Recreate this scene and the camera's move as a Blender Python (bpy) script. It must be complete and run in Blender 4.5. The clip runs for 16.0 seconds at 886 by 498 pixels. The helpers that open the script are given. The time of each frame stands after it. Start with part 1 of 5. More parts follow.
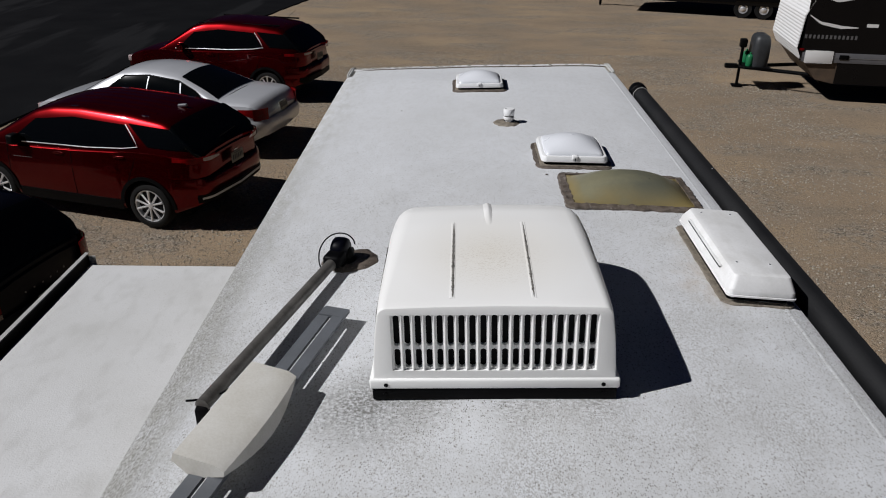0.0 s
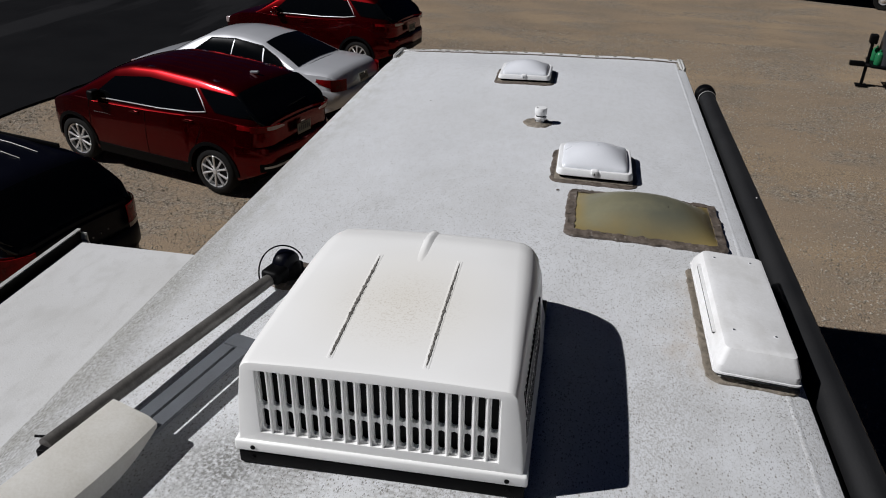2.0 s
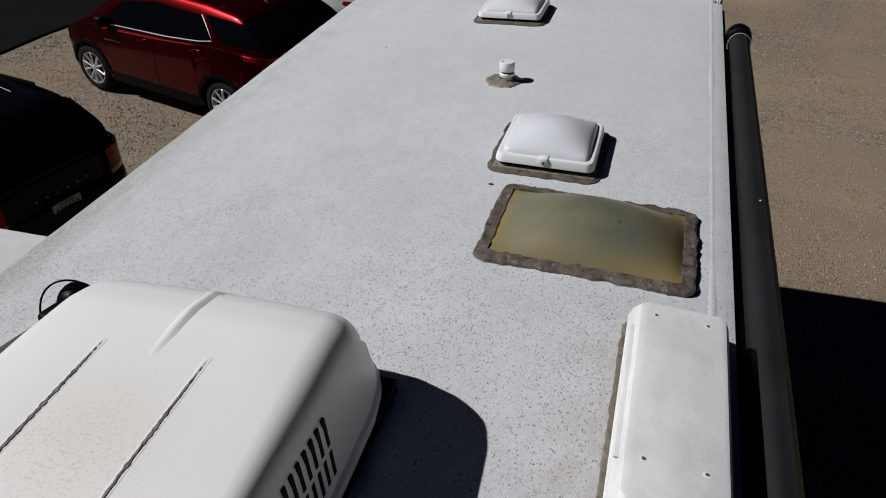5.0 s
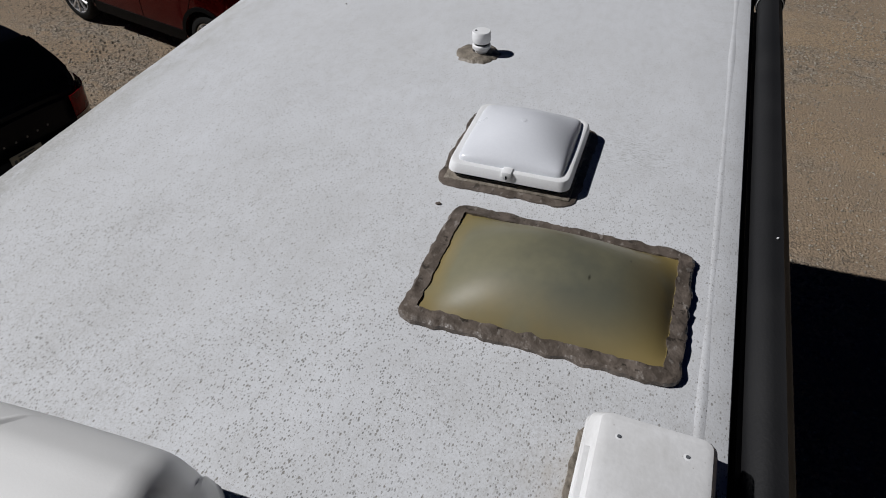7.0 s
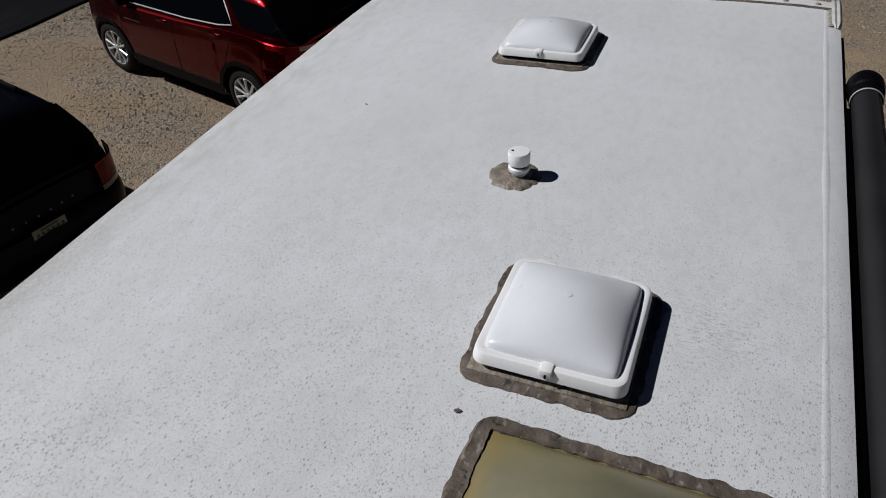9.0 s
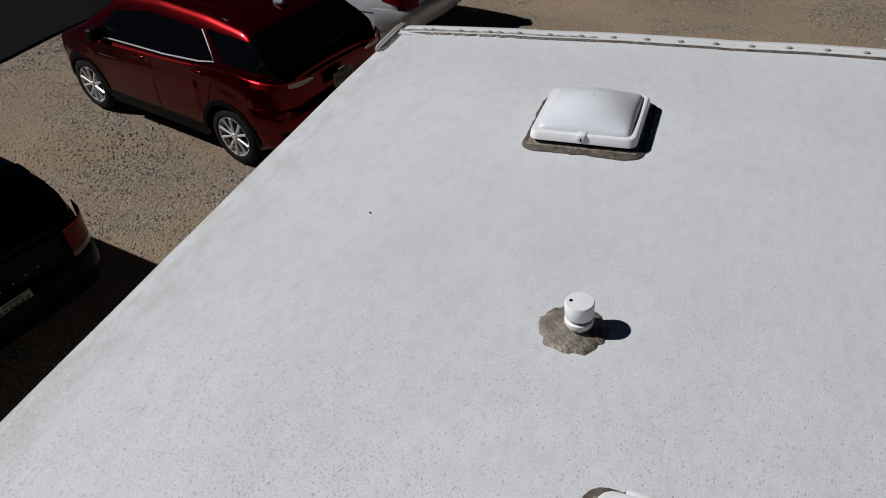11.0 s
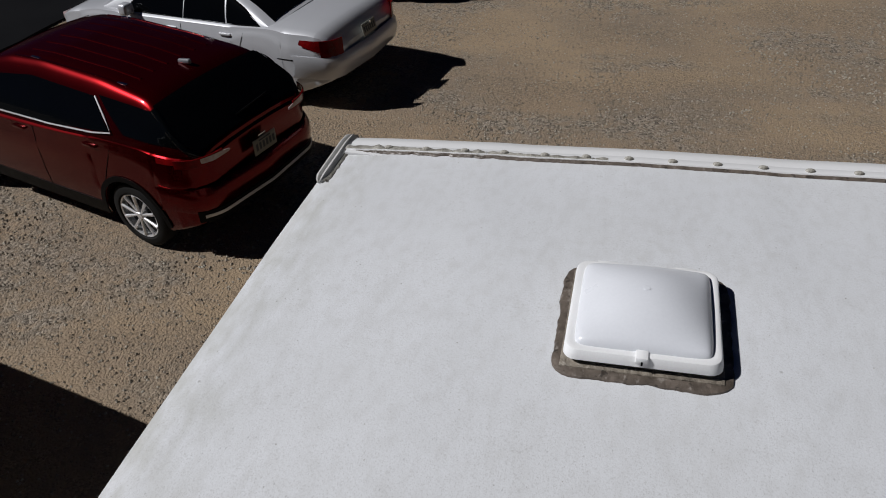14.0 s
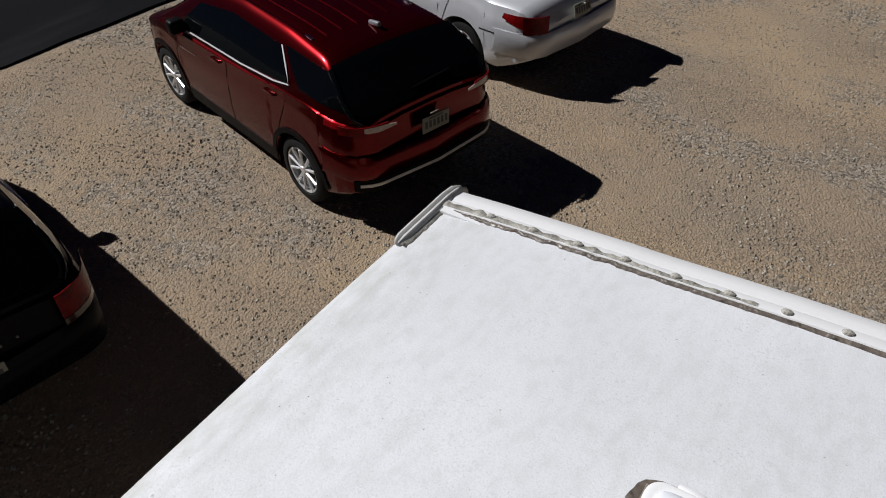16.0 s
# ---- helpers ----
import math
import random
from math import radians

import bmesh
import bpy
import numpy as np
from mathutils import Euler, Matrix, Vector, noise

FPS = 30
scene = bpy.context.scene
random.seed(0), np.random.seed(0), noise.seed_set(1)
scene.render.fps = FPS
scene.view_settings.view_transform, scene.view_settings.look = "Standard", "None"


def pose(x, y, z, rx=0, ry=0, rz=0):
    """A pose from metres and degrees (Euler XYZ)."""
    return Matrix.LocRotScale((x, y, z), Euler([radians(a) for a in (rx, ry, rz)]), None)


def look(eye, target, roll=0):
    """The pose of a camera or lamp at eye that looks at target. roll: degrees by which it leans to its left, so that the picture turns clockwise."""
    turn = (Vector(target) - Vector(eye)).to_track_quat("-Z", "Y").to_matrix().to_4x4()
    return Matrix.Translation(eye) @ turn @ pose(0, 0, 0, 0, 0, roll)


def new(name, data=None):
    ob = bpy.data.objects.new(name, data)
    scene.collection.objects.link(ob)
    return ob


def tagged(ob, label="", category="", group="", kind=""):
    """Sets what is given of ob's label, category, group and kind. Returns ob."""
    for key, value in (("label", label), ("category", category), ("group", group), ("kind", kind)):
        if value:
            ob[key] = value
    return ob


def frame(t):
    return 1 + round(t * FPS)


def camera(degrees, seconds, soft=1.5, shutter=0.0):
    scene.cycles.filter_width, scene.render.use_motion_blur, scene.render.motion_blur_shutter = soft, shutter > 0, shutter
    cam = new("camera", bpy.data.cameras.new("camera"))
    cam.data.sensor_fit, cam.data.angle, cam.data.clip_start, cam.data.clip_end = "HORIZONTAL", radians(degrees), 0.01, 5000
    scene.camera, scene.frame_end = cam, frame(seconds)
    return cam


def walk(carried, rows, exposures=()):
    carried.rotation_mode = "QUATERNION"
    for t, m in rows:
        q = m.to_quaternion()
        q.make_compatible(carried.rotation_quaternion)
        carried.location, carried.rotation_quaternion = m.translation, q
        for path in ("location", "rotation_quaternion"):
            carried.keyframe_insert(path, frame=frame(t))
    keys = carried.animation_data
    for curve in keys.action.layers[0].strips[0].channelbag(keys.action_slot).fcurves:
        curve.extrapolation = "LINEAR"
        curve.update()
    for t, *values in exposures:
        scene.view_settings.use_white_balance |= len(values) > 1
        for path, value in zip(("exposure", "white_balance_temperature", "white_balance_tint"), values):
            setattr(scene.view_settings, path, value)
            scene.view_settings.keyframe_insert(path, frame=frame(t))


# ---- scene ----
cam = camera(60.5, 16.0, 1.0)
PATH = [
    (0, (-0.123, -0.46, 4.535), (-0.155, 1.338, 3.66), 0.7),
    (0.5, (-0.02, -0.329, 4.557), (-0.128, 1.44, 3.629), 0.1),
    (1, (0.08, -0.209, 4.551), (-0.053, 1.55, 3.609), 2.1),
    (1.5, (0.217, -0.066, 4.531), (0.009, 1.693, 3.602), 1.7),
    (2, (0.426, 0.09, 4.542), (0.134, 1.829, 3.6), 2.1),
    (2.5, (0.541, 0.245, 4.507), (0.193, 1.95, 3.521), 2.2),
    (3, (0.586, 0.496, 4.508), (0.162, 2.163, 3.487), 1.9),
    (3.5, (0.659, 0.68, 4.497), (0.254, 2.332, 3.445), 0.8),
    (4, (0.785, 0.888, 4.488), (0.35, 2.519, 3.415), -0.0),
    (4.5, (0.903, 1.043, 4.488), (0.444, 2.645, 3.383), 0.7),
    (4.7, (0.924, 1.095, 4.483), (0.46, 2.687, 3.366), -0.1),
    (6.8, (0.996, 1.834, 4.388), (0.539, 3.317, 3.126), -0.1),
    (7, (1.005, 1.91, 4.411), (0.528, 3.364, 3.124), 0.2),
    (7.5, (1.004, 2.01, 4.391), (0.441, 3.445, 3.117), 0.0),
    (8, (0.952, 2.163, 4.421), (0.359, 3.573, 3.132), -0.7),
    (8.5, (0.889, 2.366, 4.412), (0.256, 3.815, 3.186), -1.3),
    (9, (0.853, 2.592, 4.457), (0.241, 4.035, 3.215), -2.6),
    (9.2, (0.838, 2.695, 4.473), (0.232, 4.138, 3.228), -2.4),
    (11.3, (0.401, 3.416, 4.419), (-0.213, 4.866, 3.187), -4.5),
    (11.5, (0.358, 3.502, 4.419), (-0.281, 4.944, 3.188), -5.3),
    (12, (0.26, 3.705, 4.444), (-0.405, 5.157, 3.24), -5.2),
    (12.5, (0.219, 3.849, 4.421), (-0.328, 5.332, 3.196), -3.1),
    (13, (0.146, 4.012, 4.412), (-0.239, 5.54, 3.181), -3.4),
    (13.5, (0.038, 4.156, 4.408), (-0.299, 5.718, 3.205), -4.3),
    (14, (-0.062, 4.3, 4.399), (-0.484, 5.828, 3.18), -2.8),
    (14.5, (-0.131, 4.499, 4.412), (-0.63, 6.023, 3.216), -1.2),
    (15, (-0.152, 4.651, 4.411), (-0.778, 6.096, 3.178), -0.7),
    (15.5, (-0.076, 4.87, 4.422), (-0.811, 6.233, 3.156), -0.1),
    (16, (0.003, 5.058, 4.42), (-0.844, 6.327, 3.127), -1.5),
]
walk(cam, [(t, look(eye, target, roll)) for t, eye, target, roll in PATH],
     [(0.0, -0.37, 6330, 11.5), (3.0, -0.33, 6330, 11.5), (4.5, -0.44, 6330, 11.5), (7.0, -0.47, 6330, 11.5), (9.0, -0.48, 6330, 11.5), (12.0, -0.42, 6330, 11.5), (14.0, -0.44, 6330, 11.5), (15.0, -0.25, 6330, 11.5), (16.0, -0.02, 6330, 11.5)])

# ---- light ----
SUN = Vector((0.98, 0.29, -1.0)).normalized()
world = bpy.data.worlds.new("world")
scene.world = world
world.use_nodes = True
wn = world.node_tree.nodes
sky = wn.new("ShaderNodeTexSky")
sky.sky_type, sky.sun_disc = "NISHITA", False
sky.ozone_density, sky.dust_density = 8.0, 0.0
sky.sun_elevation = math.asin(-SUN.z)
sky.sun_rotation = math.atan2(-SUN.x, -SUN.y)
deep = wn.new("ShaderNodeMixRGB")
deep.blend_type = "MULTIPLY"
deep.inputs[0].default_value = 1.0
deep.inputs[2].default_value = (0.42, 0.6, 1.3, 1)
world.node_tree.links.new(sky.outputs[0], deep.inputs[1])
world.node_tree.links.new(deep.outputs[0], wn["Background"].inputs[0])
wn["Background"].inputs[1].default_value = 0.003
lamp = bpy.data.lights.new("sun", "SUN")
lamp.energy, lamp.angle, lamp.color = 5.0, radians(0.53), (1.0, 0.985, 0.965)
sun = new("sun", lamp)
sun.matrix_world = look((-10, -3, 12), Vector((-10, -3, 12)) + SUN)


# ---- materials ----
def mat(name, rgb, rough=0.5, metal=0.0, rgb2=None, scale=6.0, amount=0.5, fine=60.0, bump=0.1, coat=0.0, spec=0.5, rvar=0.1, depth=0.004):
    """A surface with colour and roughness varied at two scales, and a fine relief."""
    m = bpy.data.materials.new(name)
    m.use_nodes = True
    nt = m.node_tree
    n, l = nt.nodes, nt.links
    b = n["Principled BSDF"]
    tc = n.new("ShaderNodeTexCoord")
    big, small = n.new("ShaderNodeTexNoise"), n.new("ShaderNodeTexNoise")
    big.inputs["Scale"].default_value, small.inputs["Scale"].default_value = scale, fine
    big.inputs["Detail"].default_value, small.inputs["Detail"].default_value = 6, 3
    for t in (big, small):
        l.new(tc.outputs["Object"], t.inputs["Vector"])
    add = n.new("ShaderNodeMath")
    add.operation = "MULTIPLY_ADD"
    l.new(small.outputs[0], add.inputs[0])
    add.inputs[1].default_value = 0.35
    l.new(big.outputs[0], add.inputs[2])
    ramp = n.new("ShaderNodeMapRange")
    ramp.inputs["From Min"].default_value, ramp.inputs["From Max"].default_value = 0.45, 0.9
    ramp.inputs["To Max"].default_value = amount
    l.new(add.outputs[0], ramp.inputs["Value"])
    mix = n.new("ShaderNodeMix")
    mix.data_type = "RGBA"
    mix.inputs["A"].default_value = (*rgb, 1)
    mix.inputs["B"].default_value = (*(rgb2 or [c * 0.6 for c in rgb]), 1)
    l.new(ramp.outputs[0], mix.inputs["Factor"])
    l.new(mix.outputs["Result"], b.inputs["Base Color"])
    rr = n.new("ShaderNodeMapRange")
    rr.inputs["To Min"].default_value, rr.inputs["To Max"].default_value = max(0.02, rough - rvar), min(1, rough + rvar)
    l.new(big.outputs[0], rr.inputs["Value"])
    l.new(rr.outputs[0], b.inputs["Roughness"])
    b.inputs["Metallic"].default_value = metal
    b.inputs["Coat Weight"].default_value = coat
    b.inputs["Coat Roughness"].default_value = 0.04
    b.inputs["Specular IOR Level"].default_value = spec
    if bump:
        bp = n.new("ShaderNodeBump")
        bp.inputs["Strength"].default_value, bp.inputs["Distance"].default_value = bump, depth
        l.new(small.outputs[0], bp.inputs["Height"])
        l.new(bp.outputs[0], b.inputs["Normal"])
    return m


def mixin(m, mask, rgb):
    """Lays the colour rgb over m's base colour where the socket mask is 1."""
    n, l = m.node_tree.nodes, m.node_tree.links
    b = n["Principled BSDF"]
    old = b.inputs["Base Color"].links[0].from_socket
    mix = n.new("ShaderNodeMix")
    mix.data_type = "RGBA"
    l.new(old, mix.inputs["A"])
    mix.inputs["B"].default_value = (*rgb, 1)
    l.new(mask, mix.inputs["Factor"])
    l.new(mix.outputs["Result"], b.inputs["Base Color"])


def noise_mask(m, scale, lo, hi, top=1.0, detail=4.0, stretch=(1, 1, 1)):
    n, l = m.node_tree.nodes, m.node_tree.links
    tc, mp, t, r = n.new("ShaderNodeTexCoord"), n.new("ShaderNodeMapping"), n.new("ShaderNodeTexNoise"), n.new("ShaderNodeMapRange")
    mp.inputs["Scale"].default_value = stretch
    l.new(tc.outputs["Object"], mp.inputs[0])
    l.new(mp.outputs[0], t.inputs["Vector"])
    t.inputs["Scale"].default_value, t.inputs["Detail"].default_value = scale, detail
    r.inputs["From Min"].default_value, r.inputs["From Max"].default_value, r.inputs["To Max"].default_value = lo, hi, top
    l.new(t.outputs[0], r.inputs["Value"])
    return r.outputs[0]


def times(m, a, b):
    n = m.node_tree.nodes.new("ShaderNodeMath")
    n.operation = "MULTIPLY"
    for k, v in ((0, a), (1, b)):
        if isinstance(v, (int, float)):
            n.inputs[k].default_value = v
        else:
            m.node_tree.links.new(v, n.inputs[k])
    return n.outputs[0]


def specks(m, scale, keep, size, stretch=(1, 1, 1)):
    """A mask of scattered small flecks: the share keep of the cells holds one, of about that size."""
    n, l = m.node_tree.nodes, m.node_tree.links
    tc, mp, v = n.new("ShaderNodeTexCoord"), n.new("ShaderNodeMapping"), n.new("ShaderNodeTexVoronoi")
    mp.inputs["Scale"].default_value = stretch
    l.new(tc.outputs["Object"], mp.inputs[0])
    l.new(mp.outputs[0], v.inputs["Vector"])
    v.inputs["Scale"].default_value = scale
    sep = n.new("ShaderNodeSeparateColor")
    l.new(v.outputs["Color"], sep.inputs[0])
    a, b = n.new("ShaderNodeMapRange"), n.new("ShaderNodeMapRange")
    a.inputs["From Min"].default_value, a.inputs["From Max"].default_value = 1 - keep, 1.0
    a.inputs["To Max"].default_value = size
    l.new(sep.outputs[0], a.inputs["Value"])
    sub = n.new("ShaderNodeMath")
    sub.operation = "SUBTRACT"
    l.new(a.outputs[0], sub.inputs[0])
    l.new(v.outputs["Distance"], sub.inputs[1])
    b.inputs["From Min"].default_value, b.inputs["From Max"].default_value = 0.0, 0.1
    l.new(sub.outputs[0], b.inputs["Value"])
    return b.outputs[0]


def along(m, axis, lo, hi):
    """A mask that rises from 0 at lo to 1 at hi along one axis of the thing."""
    n, l = m.node_tree.nodes, m.node_tree.links
    tc, sp, r = n.new("ShaderNodeTexCoord"), n.new("ShaderNodeSeparateXYZ"), n.new("ShaderNodeMapRange")
    l.new(tc.outputs["Object"], sp.inputs[0])
    r.inputs["From Min"].default_value, r.inputs["From Max"].default_value = lo, hi
    l.new(sp.outputs[axis], r.inputs["Value"])
    return r.outputs[0]


def around(m, centre, outer, inner):
    """A mask that is 1 within inner metres of a point and fades to 0 at outer."""
    n, l = m.node_tree.nodes, m.node_tree.links
    tc, d, r = n.new("ShaderNodeTexCoord"), n.new("ShaderNodeVectorMath"), n.new("ShaderNodeMapRange")
    d.operation = "DISTANCE"
    l.new(tc.outputs["Object"], d.inputs[0])
    d.inputs[1].default_value = centre
    r.inputs["From Min"].default_value, r.inputs["From Max"].default_value = outer, inner
    l.new(d.outputs["Value"], r.inputs["Value"])
    return r.outputs[0]


ROOFING = mat("white_roofing", (0.685, 0.702, 0.728), 0.55, rgb2=(0.595, 0.605, 0.615), scale=1.3, amount=0.6, fine=140, bump=0.13)
mixin(ROOFING, times(ROOFING, noise_mask(ROOFING, 5, 0.4, 0.75, 0.4, 12), along(ROOFING, 1, 6.8, 1.5)), (0.44, 0.44, 0.43))
mixin(ROOFING, times(ROOFING, specks(ROOFING, 95, 0.42, 0.42, (1.4, 0.8, 1)), along(ROOFING, 1, 5.6, 2.6)), (0.22, 0.21, 0.19))
mixin(ROOFING, times(ROOFING, specks(ROOFING, 230, 0.5, 0.55, (1.3, 0.8, 1)), along(ROOFING, 1, 6.8, 1.4)), (0.36, 0.35, 0.335))
mixin(ROOFING, noise_mask(ROOFING, 30, 0.45, 0.72, 0.34, 12, (1, 0.45, 1)), (0.52, 0.52, 0.515))
mixin(ROOFING, times(ROOFING, noise_mask(ROOFING, 130, 0.56, 0.7, 0.32, 6), noise_mask(ROOFING, 4, 0.46, 0.62, 1, 6)), (0.34, 0.335, 0.32))
mixin(ROOFING, times(ROOFING, specks(ROOFING, 135, 0.7, 0.48, (1.3, 0.8, 1)), times(ROOFING, along(ROOFING, 1, 4.9, 3.2), noise_mask(ROOFING, 2.2, 0.3, 0.62, 1, 6))), (0.2, 0.2, 0.195))
mixin(ROOFING, times(ROOFING, specks(ROOFING, 70, 0.28, 0.24, (1.4, 0.8, 1)), along(ROOFING, 1, 6.2, 3.0)), (0.14, 0.14, 0.135))
mixin(ROOFING, times(ROOFING, noise_mask(ROOFING, 22, 0.36, 0.7, 0.62, 10, (1, 0.35, 1)), along(ROOFING, 0, -0.86, -1.12)), (0.40, 0.40, 0.355))
mixin(ROOFING, times(ROOFING, noise_mask(ROOFING, 16, 0.56, 0.66, 0.16, 8, (1, 1.6, 1)), noise_mask(ROOFING, 1.4, 0.45, 0.6, 1, 4)), (0.5, 0.5, 0.48))
mixin(ROOFING, noise_mask(ROOFING, 300, 0.5, 0.66, 0.3, 3, (1, 0.7, 1)), (0.44, 0.44, 0.435))
mixin(ROOFING, specks(ROOFING, 60, 0.07, 0.16), (0.3, 0.29, 0.25))
mixin(ROOFING, specks(ROOFING, 13, 0.2, 0.085), (0.22, 0.21, 0.19))
mixin(ROOFING, specks(ROOFING, 45, 0.12, 0.15), (0.26, 0.25, 0.23))
mixin(ROOFING, times(ROOFING, noise_mask(ROOFING, 170, 0.46, 0.62, 0.7, 5, (1, 0.6, 1)), times(ROOFING, noise_mask(ROOFING, 3, 0.4, 0.65, 1, 5, (1, 0.5, 1)), along(ROOFING, 1, 3.9, 1.4))), (0.3, 0.29, 0.27))
mixin(ROOFING, times(ROOFING, times(ROOFING, noise_mask(ROOFING, 160, 0.3, 0.68, 0.95, 6, (1, 0.5, 1)), along(ROOFING, 1, 5.0, 2.6)), along(ROOFING, 0, -0.96, -1.1)), (0.2, 0.195, 0.175))
mixin(ROOFING, times(ROOFING, noise_mask(ROOFING, 90, 0.34, 0.62, 0.9, 8), around(ROOFING, (-0.42, 1.56, 2.97), 0.27, 0.03)), (0.13, 0.128, 0.115))
for x in (-0.2, 0.1, 0.35):
    mixin(ROOFING, times(ROOFING, noise_mask(ROOFING, 90, 0.42, 0.66, 0.7, 8, (0.6, 1, 1)), around(ROOFING, (x, 1.57, 2.99), 0.16, 0.02)), (0.17, 0.165, 0.15))
mixin(ROOFING, times(ROOFING, noise_mask(ROOFING, 120, 0.5, 0.62, 0.4, 8, (0.4, 1.4, 1)), around(ROOFING, (0.95, 4.2, 2.97), 0.2, 0.02)), (0.2, 0.2, 0.18))
mixin(ROOFING, times(ROOFING, noise_mask(ROOFING, 12, 0.4, 0.66, 0.5, 8), around(ROOFING, (0.97, 2.45, 2.97), 0.22, 0.05)), (0.42, 0.33, 0.24))
for y in (2.3, 2.62, 2.85):
    mixin(ROOFING, times(ROOFING, noise_mask(ROOFING, 26, 0.36, 0.66, 0.6, 8, (1, 0.5, 1)), around(ROOFING, (0.985, y, 2.98), 0.15, 0.02)), (0.36, 0.3, 0.23))
SLIDE = mat("slide_roofing", (0.62, 0.625, 0.63), 0.6, rgb2=(0.5, 0.5, 0.49), scale=2, amount=0.7, fine=120, bump=0.25)
mixin(SLIDE, specks(SLIDE, 140, 0.25, 0.4), (0.44, 0.43, 0.41))
mixin(SLIDE, noise_mask(SLIDE, 9, 0.5, 0.7, 0.5, 10, (1.4, 0.7, 1)), (0.46, 0.46, 0.45))
SHROUD = mat("cream_plastic", (0.87, 0.872, 0.86), 0.35, rgb2=(0.8, 0.797, 0.775), scale=2.5, amount=0.5, fine=200, bump=0.05)
mixin(SHROUD, around(SHROUD, (0.0, 1.95, 0.37), 0.34, 0.02), (0.78, 0.757, 0.70))
mixin(SHROUD, times(SHROUD, noise_mask(SHROUD, 150, 0.5, 0.7, 0.38, 3), around(SHROUD, (0.0, 1.9, 0.37), 0.22, 0.05)), (0.42, 0.36, 0.27))
WHITE = mat("white_plastic", (0.83, 0.84, 0.85), 0.42, rgb2=(0.66, 0.66, 0.65), scale=4, amount=0.6, fine=180, bump=0.04)
DOME = mat("vent_dome", (0.73, 0.75, 0.79), 0.3, rgb2=(0.62, 0.64, 0.68), scale=3, amount=0.6, fine=120, bump=0.03)
CAPW = mat("chalky_white_plastic", (0.80, 0.805, 0.81), 0.6, rgb2=(0.62, 0.62, 0.61), scale=7, amount=0.7, fine=90, bump=0.12)
mixin(CAPW, specks(CAPW, 90, 0.12, 0.2), (0.5, 0.49, 0.47))
mixin(CAPW, noise_mask(CAPW, 14, 0.5, 0.7, 0.5, 9, (1, 0.6, 1)), (0.58, 0.575, 0.555))
SEAL = mat("grey_sealant", (0.16, 0.132, 0.11), 0.42, rgb2=(0.06, 0.048, 0.038), scale=18, amount=1.0, fine=45, bump=0.55, depth=0.01)
mixin(SEAL, noise_mask(SEAL, 60, 0.6, 0.68, 0.5, 4, (1, 0.5, 1)), (0.33, 0.3, 0.27))
mixin(SEAL, noise_mask(SEAL, 38, 0.62, 0.66, 0.8, 6), (0.03, 0.025, 0.02))
GRIME = mat("black_grime", (0.045, 0.04, 0.034), 0.9, rgb2=(0.25, 0.24, 0.22), scale=45, amount=1.0, fine=150, bump=0.5)
TANSEAL = mat("tan_sealant", (0.27, 0.235, 0.19), 0.5, rgb2=(0.11, 0.095, 0.075), scale=30, amount=0.9, fine=70, bump=0.7, depth=0.01)
SEALPALE = mat("pale_sealant", (0.44, 0.425, 0.38), 0.6, rgb2=(0.13, 0.12, 0.1), scale=25, amount=1.0, fine=90, bump=0.7, depth=0.008)
AMBER = mat("amber_acrylic", (0.205, 0.195, 0.125), 0.36, rgb2=(0.145, 0.14, 0.095), scale=3, amount=0.9, fine=40, bump=0.03, spec=0.7, rvar=0.05)
mixin(AMBER, times(AMBER, noise_mask(AMBER, 6, 0.25, 0.5, 0.9, 5), along(AMBER, 1, -0.10, -0.22)), (0.24, 0.185, 0.075))
mixin(AMBER, times(AMBER, noise_mask(AMBER, 6, 0.25, 0.5, 0.9, 5), along(AMBER, 1, 0.08, 0.2)), (0.24, 0.195, 0.07))
mixin(AMBER, times(AMBER, noise_mask(AMBER, 8, 0.25, 0.5, 0.9, 5), along(AMBER, 0, 0.16, 0.3)), (0.23, 0.175, 0.065))
mixin(AMBER, times(AMBER, noise_mask(AMBER, 8, 0.25, 0.5, 0.9, 5), along(AMBER, 0, -0.26, -0.305)), (0.23, 0.18, 0.075))
# darker centre paints the unlit well below; the dome itself is opaque
mixin(AMBER, times(AMBER, noise_mask(AMBER, 5, 0.3, 0.6, 0.75, 6), around(AMBER, (0.07, -0.05, 0.1), 0.24, 0.06)), (0.10, 0.105, 0.082))
mixin(AMBER, specks(AMBER, 14, 0.15, 0.12, (1.5, 0.6, 1)), (0.03, 0.028, 0.02))
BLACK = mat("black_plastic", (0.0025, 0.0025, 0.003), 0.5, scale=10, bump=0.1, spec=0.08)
DARKFAB = mat("charcoal_vinyl", (0.0055, 0.0058, 0.0068), 0.6, rgb2=(0.009, 0.009, 0.0095), scale=4, amount=0.7, fine=110, bump=0.2)
ALU = mat("weathered_aluminium", (0.62, 0.62, 0.61), 0.5, 0.15, rgb2=(0.28, 0.275, 0.26), scale=12, amount=0.7, fine=120, bump=0.1)
TUBE = mat("dull_mast_metal", (0.2, 0.19, 0.175), 0.45, 0.5, rgb2=(0.09, 0.085, 0.08), scale=14, amount=0.9, fine=150, bump=0.15)
GREYP = mat("grey_abs", (0.125, 0.135, 0.15), 0.5, rgb2=(0.085, 0.09, 0.097), scale=8, amount=0.7, fine=120, bump=0.08)
CREAM = mat("aged_cream_plastic", (0.72, 0.71, 0.67), 0.5, rgb2=(0.5, 0.47, 0.4), scale=6, amount=0.7, fine=120, bump=0.1)
